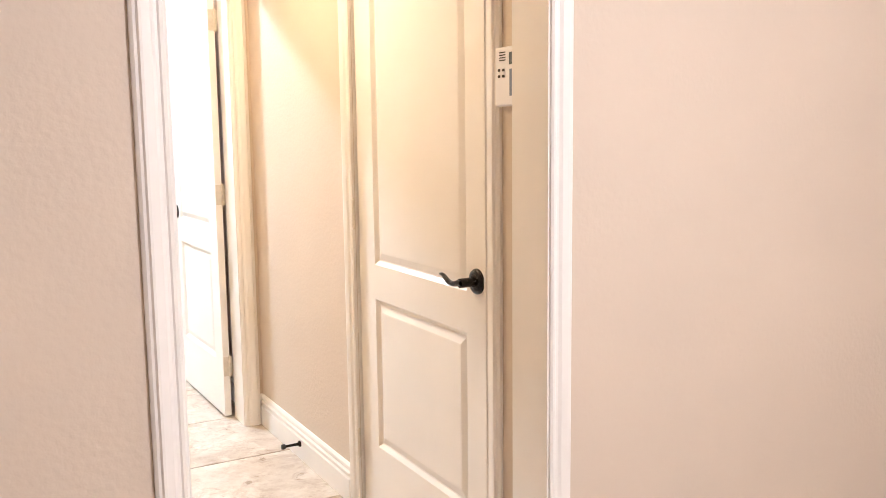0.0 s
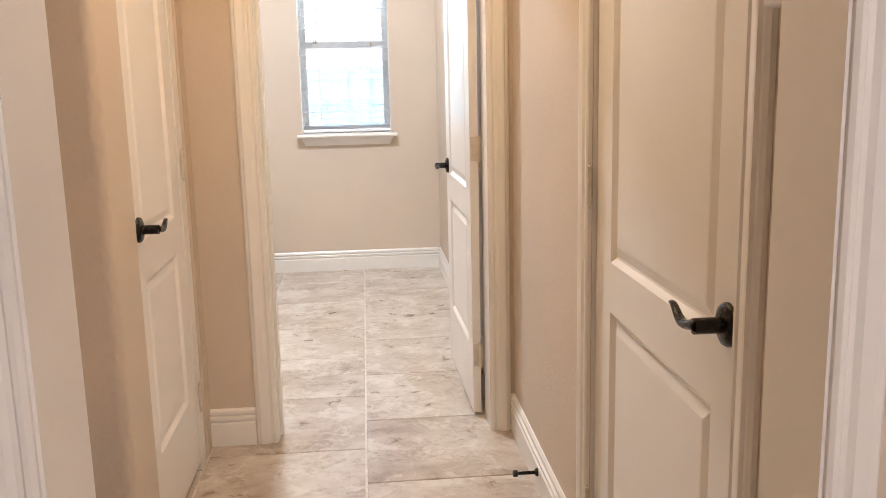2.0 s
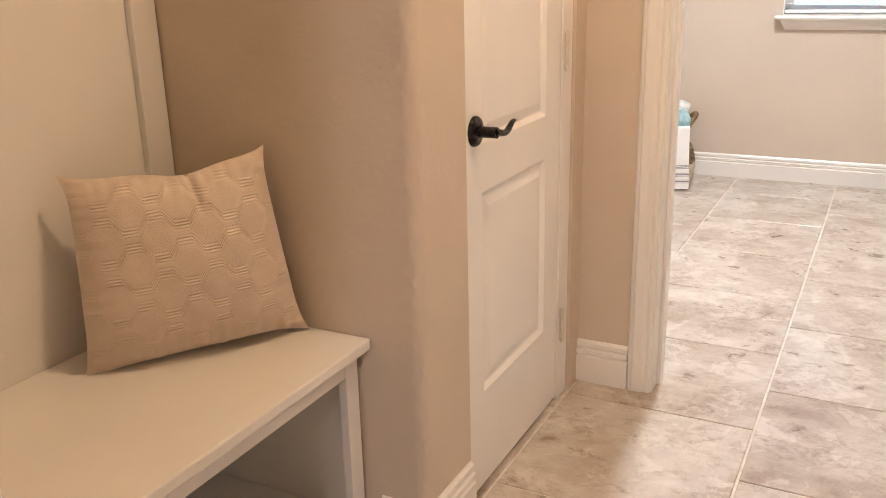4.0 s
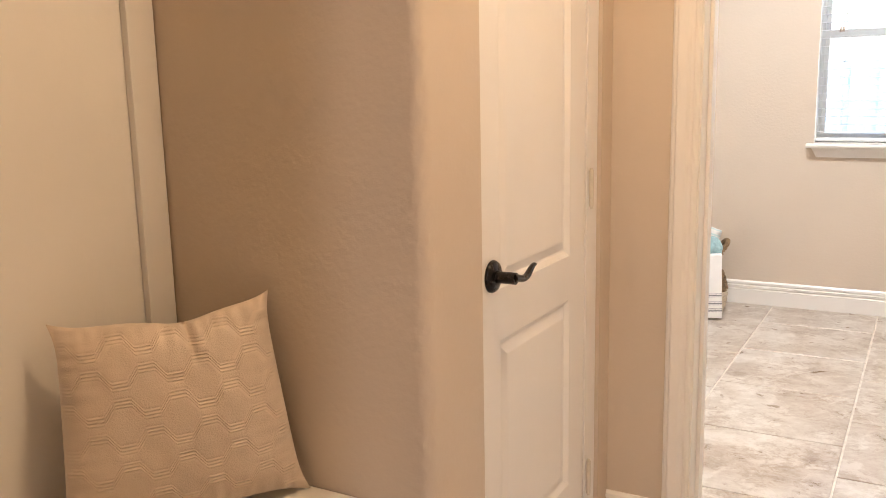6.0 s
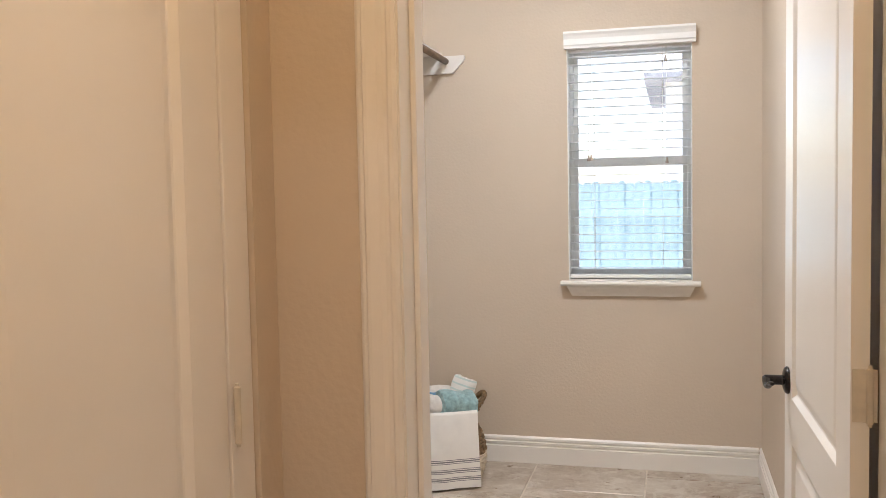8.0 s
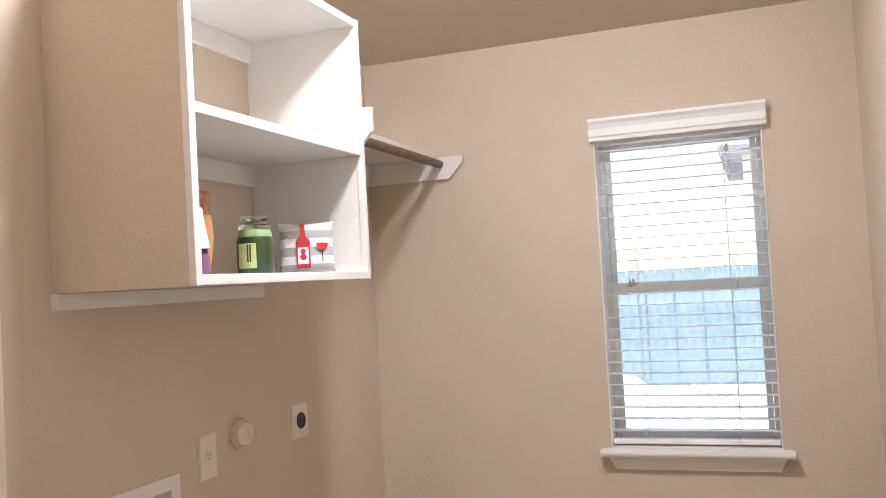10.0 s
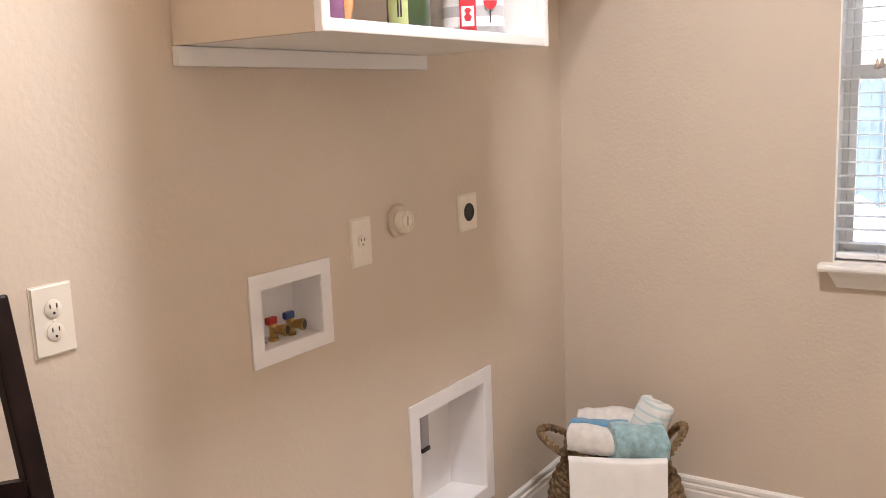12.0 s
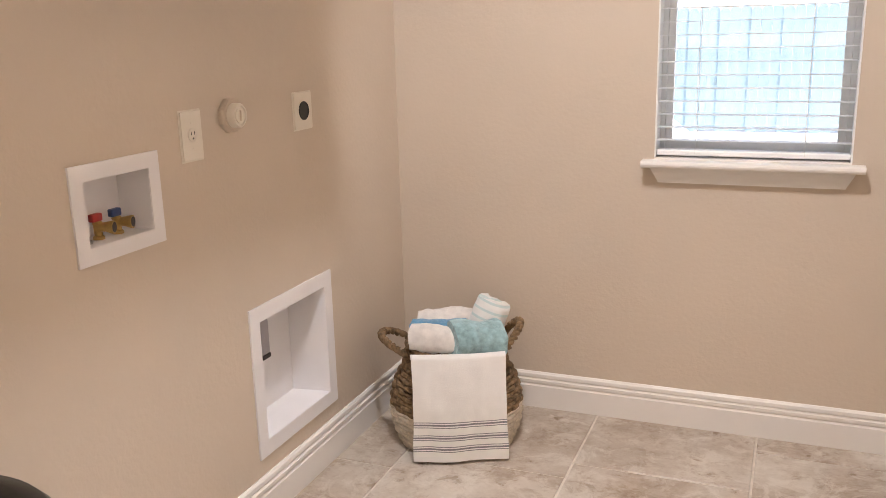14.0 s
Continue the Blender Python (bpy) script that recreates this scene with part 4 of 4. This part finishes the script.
def rolled_towel(name, label, mat, length, radius, m, seed, squash=1.0, turns=2.2):
    """A towel rolled up: a spiral of thick cloth, a little uneven along its length."""
    n, steps = 80, 34
    th = radius / (turns + 0.6) * 0.92
    bm = bmesh.new()
    outer, inner = [], []
    for k in range(n + 1):
        s = k / n
        a = 2 * math.pi * turns * s
        r = radius - (radius - th) * s * 0.93
        outer.append((r * math.cos(a), r * math.sin(a)))
        inner.append(((r - th * 0.86) * math.cos(a), (r - th * 0.86) * math.sin(a)))
    loop = outer + inner[::-1]
    rings = []
    for q in range(steps + 1):
        t = q / steps
        end = 1 - 0.10 * abs(2 * t - 1) ** 6
        ring = []
        for a, b in loop:
            p = Vector((length * (t - 0.5), a * end, b * end * squash))
            p += 0.011 * noise.noise_vector(p * 13 + Vector((seed, 0, 0))) + 0.0035 * noise.noise_vector(p * 46 + Vector((0, seed, 0)))
            ring.append(bm.verts.new(p))
        rings.append(ring)
    for a, b in zip(rings, rings[1:]):
        for k in range(len(loop)):
            j = (k + 1) % len(loop)
            bm.faces.new((a[k], a[j], b[j], b[k]))
    for ring in (rings[0], rings[-1]):
        for k in range(n):
            bm.faces.new((ring[k], ring[k + 1], ring[2 * n - k], ring[2 * n + 1 - k]))
    return solid(name, bm, mat, label, "towel", m=m, smooth=True, group="rolled towels in the basket")


bx, by = BASKET
rolled_towel("rolled_towel", "cream towel rolled up in the basket", TOWEL_CREAM, 0.20, 0.062, pose(bx - 0.010, by - 0.110, 0.385, 0, 4, 15), 1, 0.9)
rolled_towel("rolled_towel", "blue towel with cream edge rolled in the basket", TOWEL_BLUE, 0.19, 0.055, pose(bx - 0.045, by - 0.030, 0.388, 0, -2, 10), 2, 0.85)
rolled_towel("rolled_towel", "cream towel rolled behind the blue one", TOWEL_CREAM, 0.24, 0.068, pose(bx - 0.030, by + 0.060, 0.384, 0, 0, 16), 3, 0.9)
rolled_towel("rolled_towel", "aqua terry towel folded in the basket", TOWEL_AQUA, 0.17, 0.075, pose(bx + 0.105, by - 0.075, 0.382, 20, 6, 40), 4, 1.0)
rolled_towel("rolled_towel", "white towel standing rolled at the back", TOWEL_WHITE, 0.20, 0.066, pose(bx + 0.100, by + 0.045, 0.390, 8, -70, 35), 5, 1.0)

# ---- bar stool ----
stool = thing("bar_stool", "dark espresso bar stool with round black leather seat", "stool", pose(-1.515, 0.655, 0))
SEAT_Z = 0.805
part("seat", lathe([(0, SEAT_Z), (0.10, SEAT_Z - 0.001), (0.16, SEAT_Z - 0.006), (0.192, SEAT_Z - 0.017), (0.206, SEAT_Z - 0.034), (0.206, SEAT_Z - 0.052), (0.198, SEAT_Z - 0.058), (0, SEAT_Z - 0.058)], 56), LEATHER, stool, "padded black leather seat", True)
part("seat_ring", lathe([(0, SEAT_Z - 0.0585), (0.204, SEAT_Z - 0.0585), (0.207, SEAT_Z - 0.064), (0.207, SEAT_Z - 0.112), (0.200, SEAT_Z - 0.116), (0, SEAT_Z - 0.116)], 56), DARKWOOD, stool, smooth=True)


def post(a, b, w, d):
    """A square bar from a to b, with softened edges."""
    a, b = Vector(a), Vector(b)
    L = (b - a).length
    own = box(-w / 2, w / 2, -d / 2, d / 2, 0, L, 0.005)
    own.transform(Matrix.Translation(a) @ (b - a).to_track_quat("Z", "Y").to_matrix().to_4x4())
    return own


for sy in (-1, 1):
    part("back_post", post((-0.190, 0.118 * sy, SEAT_Z - 0.10), (-0.305, 0.126 * sy, 1.225), 0.038, 0.030), DARKWOOD, stool)
for z, hh, drop in ((0.918, 0.042, -0.03), (0.860, 0.036, 0.055), (1.175, 0.07, 0.0)):
    f = (z - SEAT_Z + 0.10) / 0.53
    x = -0.190 - 0.115 * f
    y = 0.118 + 0.008 * f - 0.014
    bm = bmesh.new()
    pts = [(x - 0.018 * math.cos(math.pi * k / 16 - math.pi / 2), -y + 2 * y * k / 16) for k in range(17)]
    lo = []
    for px, py in pts:
        lo.append([bm.verts.new((px + dx, py, z + dz - drop * (0.5 - py / (2 * y)))) for dx, dz in ((-0.009, -hh / 2), (0.009, -hh / 2), (0.009, hh / 2), (-0.009, hh / 2))])
    for a, b in zip(lo, lo[1:]):
        ring_face(bm, a, b)
    bm.faces.new(lo[0])
    bm.faces.new(lo[-1][::-1])
    part("back_rail", bm, DARKWOOD, stool)
for ang in (45, 135, 225, 315):
    a = radians(ang)
    part("leg", post((0.145 * math.cos(a), 0.145 * math.sin(a), SEAT_Z - 0.117), (0.215 * math.cos(a), 0.215 * math.sin(a), 0.001), 0.036, 0.036), DARKWOOD, stool)
part("foot_ring", tube([(0.195 * math.cos(2 * math.pi * k / 40), 0.195 * math.sin(2 * math.pi * k / 40), 0.26) for k in range(40)], 0.011, 10, closed=True), DARKWOOD, stool, smooth=True)

# ---- bench niche ----
bench = thing("storage_bench", "white built-in bench with open cubbies and panelled back", "bench")
BF = -1.262
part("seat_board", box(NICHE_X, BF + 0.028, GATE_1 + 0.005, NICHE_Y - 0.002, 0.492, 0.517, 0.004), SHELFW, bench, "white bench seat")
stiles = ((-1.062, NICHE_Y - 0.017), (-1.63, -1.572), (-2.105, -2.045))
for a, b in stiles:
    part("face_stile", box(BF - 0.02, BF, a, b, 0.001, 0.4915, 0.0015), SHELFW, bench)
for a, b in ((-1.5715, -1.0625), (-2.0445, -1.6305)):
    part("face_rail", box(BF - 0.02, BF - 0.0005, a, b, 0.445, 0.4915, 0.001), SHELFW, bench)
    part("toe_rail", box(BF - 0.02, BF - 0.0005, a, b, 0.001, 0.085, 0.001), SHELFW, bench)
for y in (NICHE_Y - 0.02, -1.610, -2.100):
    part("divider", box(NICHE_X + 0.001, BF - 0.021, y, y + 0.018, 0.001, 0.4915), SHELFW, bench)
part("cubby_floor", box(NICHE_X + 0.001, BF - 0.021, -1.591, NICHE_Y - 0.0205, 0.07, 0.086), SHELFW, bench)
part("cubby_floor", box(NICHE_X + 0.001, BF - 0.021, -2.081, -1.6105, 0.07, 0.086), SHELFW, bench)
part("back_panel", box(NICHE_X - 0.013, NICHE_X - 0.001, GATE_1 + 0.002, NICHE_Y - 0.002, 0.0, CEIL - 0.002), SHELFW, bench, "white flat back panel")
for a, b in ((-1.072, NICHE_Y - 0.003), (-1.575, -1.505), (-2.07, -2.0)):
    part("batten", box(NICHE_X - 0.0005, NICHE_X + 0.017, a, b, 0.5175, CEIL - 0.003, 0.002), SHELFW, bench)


def trellis_distance(x, z):
    """How far, in rows, a point of the cloth lies from the nearest woven hexagon wave."""
    px, pz = 0.094, 0.056
    row = z / pz
    k = round(row)
    best = 9.0
    for c in (k - 1, k, k + 1):
        ph = 0.5 if c % 2 else 0.0
        wave = 0.30 * max(-0.75, min(0.75, 1.25 * math.cos(2 * math.pi * (x / px + ph))))
        best = min(best, abs(row - c - wave))
    return best


def trellis(x, z):
    """Three fine raised cords along each wave, in a shallow sunk band."""
    d = trellis_distance(x, z)
    cords = max(max(0.0, 1 - abs(d - at) / 0.05) for at in (0.0, 0.11))
    return 0.0026 * cords - 0.0016 * max(0.0, min(1.0, (0.20 - d) / 0.06))


def throw_pillow(w, h, d, n):
    """A stuffed square pillow: drawn-out corner ears, a sewn seam, pleats running in from the seam and slack folds on top."""
    bm = bmesh.new()
    sheets = []
    for sgn in (-1, 1):
        rows = []
        for i in range(n + 1):
            row = []
            for j in range(n + 1):
                u, v = 2 * j / n - 1, 2 * i / n - 1
                au, av = abs(u), abs(v)
                ear = (au * av) ** 9
                draw = 1 - 0.022 * (1 - u * u) * av ** 2
                draw_u = 1 - 0.008 * (1 - v * v) * au ** 2
                x = w / 2 * u * draw_u * (1 + 0.075 * ear) * (0.97 - 0.07 * v)
                z = h / 2 * (v * draw * (1 + 0.075 * ear) + 1)
                z -= 0.016 * max(0, v) ** 3 * math.exp(-((u - 0.15) / 0.35) ** 2)
                thick = d * max(0, 1 - au ** 3.2) ** 0.62 * max(0, 1 - av ** 3.2) ** 0.62 * (1.06 - 0.12 * v)
                soft = min(1, thick / (0.35 * d))
                y = thick + (trellis(x, z) * soft if sgn < 0 else 0)
                near_u, near_v = math.exp(-(1 - au) / 0.16), math.exp(-(1 - av) / 0.16)
                pleat = 0.0085 * near_v * noise.noise((x * 55, sgn * 4.0 + (2 if v > 0 else 0), z * 6)) + 0.0085 * near_u * noise.noise((sgn * 6.0 + (3 if u > 0 else 0), z * 55, x * 6))
                fold = 0.0065 * noise.noise((x * 8, z * 8, sgn * 3)) + 0.0024 * noise.noise((x * 21 + z * 12, z * 14, sgn * 5))
                crease = -0.015 * math.exp(-((u - 0.17 - 0.10 * (1 - v)) / 0.035) ** 2) * max(0, v - 0.45) ** 1.2 * 2 + 0.006 * math.exp(-((u - 0.26 - 0.13 * (1 - v)) / 0.05) ** 2) * max(0, v - 0.45) * 2
                y += (pleat + fold + (crease if sgn < 0 else 0)) * min(1, thick / (0.22 * d) + 0.1)
                flop = 0.014 * ear * (1 if v > 0 else 0.4)
                row.append(bm.verts.new((x, sgn * max(y, 0.0012) + flop, z)))
            rows.append(row)
        for i, (a, b) in enumerate(zip(rows, rows[1:])):
            for j in range(n):
                f = bm.faces.new((a[j], a[j + 1], b[j + 1], b[j]))
                x, z = w * ((j + 0.5) / n - 0.5), h * (i + 0.5) / n
                f.material_index = 1 if sgn < 0 and trellis_distance(x, z) < 0.15 else 0
        sheets.append(rows)
    f, g = sheets
    edge_f = f[0][:] + [r[-1] for r in f[1:]] + f[-1][-2::-1] + [r[0] for r in f[-2:0:-1]]
    edge_g = g[0][:] + [r[-1] for r in g[1:]] + g[-1][-2::-1] + [r[0] for r in g[-2:0:-1]]
    for k in range(len(edge_f)):
        j = (k + 1) % len(edge_f)
        bm.faces.new((edge_f[k], edge_f[j], edge_g[j], edge_g[k]))
    return bm


pillow = solid("throw_pillow", throw_pillow(0.412, 0.375, 0.066, 240), PILLOW, "champagne throw pillow with woven ogee pattern on the bench", "pillow", m=pose(-1.516, -1.203, 0.524, 0, 0, 53.4) @ pose(0, 0, 0, -8, -2.5, 0), smooth=True)
pillow.data.materials.append(SATIN)


# ---- small things in the hall ----
stop = thing("door_stop", "black rubber-tipped door stop on the baseboard", "door stop", Matrix.Translation((HALL_R - 0.0165, -0.52, 0.066)) @ Matrix.Rotation(radians(-90), 4, "Y"))
part("stem", lathe([(0, 0), (0.013, 0), (0.012, 0.006), (0.006, 0.010), (0.005, 0.062), (0, 0.062)], 16), BRONZE, stop, smooth=True)
part("tip", lathe([(0.0055, 0.0625), (0.010, 0.064), (0.011, 0.070), (0.010, 0.078), (0, 0.080)], 16), BLACK, stop, "black rubber tip", True)
pad = thing("alarm_keypad", "white alarm keypad on the wall beside the door", "keypad", Matrix.Translation((HALL_R, -2.040, 1.425)) @ Matrix.Rotation(radians(-90), 4, "Z"))
part("body", box(-0.055, 0.055, -0.026, -0.001, -0.068, 0.068, 0.004), PLASTIC, pad)
# grille openings drawn as dark strips, shade put into their colour
for k in range(4):
    part("grille_slot", box(-0.036, -0.010, -0.0268, -0.0262, 0.036 + 0.006 * k, 0.0385 + 0.006 * k), INKGREY, pad)
part("display", box(0.006, 0.046, -0.0272, -0.0262, 0.026, 0.054), SCREEN, pad, "dark small display")
for zz in (0.012, -0.002):
    for xx in (-0.040, -0.022):
        part("button", box(xx, xx + 0.009, -0.0285, -0.0262, zz, zz + 0.006, 0.001), INKGREY, pad)
part("label_strip", box(0.008, 0.044, -0.0272, -0.0262, -0.045, 0.016), material("blue_grey_strip", (0.2, 0.24, 0.32), 0.4), pad, "blue grey label strip")
for place, name in (((0.010, -1.9025, 0.912), "strike_plate"),):
    solid("strike_plate", box(-0.001, 0.001, -0.0008, 0.0008, -0.028, 0.028), BRONZE, "dark bronze strike plate in the door jamb", "strike plate", m=pose(*place))


def dome_light(name, label, x, y, r, glow, z=CEIL, tilt=0.0):
    t = thing(name, label, "ceiling light", pose(x, y, z, tilt))
    part("base_ring", lathe([(0, -0.001), (r, -0.001), (r, -0.016), (r - 0.012, -0.022), (0, -0.022)], 36), BRONZE, t, smooth=True)
    part("shade", lathe([(r - 0.014, -0.0225), (r - 0.018, -0.040), (r * 0.78, -0.066), (r * 0.5, -0.084), (0, -0.094)], 36), glow, t, "frosted glass shade", True)


dome_light("ceiling_light", "round flush ceiling light in the hall", -0.56, -1.0, 0.14, GLOW_HALL)
# entry fixture is unseen, added and placed to brighten the gate wall
dome_light("ceiling_light", "unseen round ceiling light added to brighten the entry", 0.05, -4.10, 0.16, GLOW_ENTRY)
dome_light("ceiling_light", "round flush ceiling light in the laundry room", -0.95, 1.50, 0.15, GLOW_LAUNDRY, CEIL + RISE * 1.50, -15.1)

# ---- floor tiles ----
TW, TL = 0.553, 0.542
STARTS = (0.156, 0.433, 0.332, 0.212)
tiles_parent = bpy.data.objects["floor"]
tile_mesh = {}


def tile(x0, x1, y0, y1):
    g = 0.0036
    key = (round(x1 - x0, 3), round(y1 - y0, 3))
    if key not in tile_mesh:
        w, d = key[0] / 2 - g, key[1] / 2 - g
        bm = bmesh.new()
        b = 0.002
        lo = [bm.verts.new((sx * w, sy * d, -0.006)) for sx, sy in ((-1, -1), (1, -1), (1, 1), (-1, 1))]
        mid = [bm.verts.new((sx * w, sy * d, -b)) for sx, sy in ((-1, -1), (1, -1), (1, 1), (-1, 1))]
        top = [bm.verts.new((sx * (w - b), sy * (d - b), 0)) for sx, sy in ((-1, -1), (1, -1), (1, 1), (-1, 1))]
        ring_face(bm, lo, mid)
        ring_face(bm, mid, top)
        bm.faces.new(top)
        tile_mesh[key] = mesh_of("tile", bm, TILE)
    ob = new("tile", tile_mesh[key])
    ob.parent = tiles_parent
    ob.location = ((x0 + x1) / 2, (y0 + y1) / 2, 0.0)


for col in range(-3, 5):
    xa, xb = -0.002 - TW * (col + 1), -0.002 - TW * col
    first = STARTS[col % 4]
    for k in range(-11, 7):
        ya, yb = first + TL * k, first + TL * (k + 1)
        if yb > -5.6 and ya < FAR:
            tile(max(xa, -2.6), min(xb, 1.4), max(ya, -5.6), min(yb, FAR))
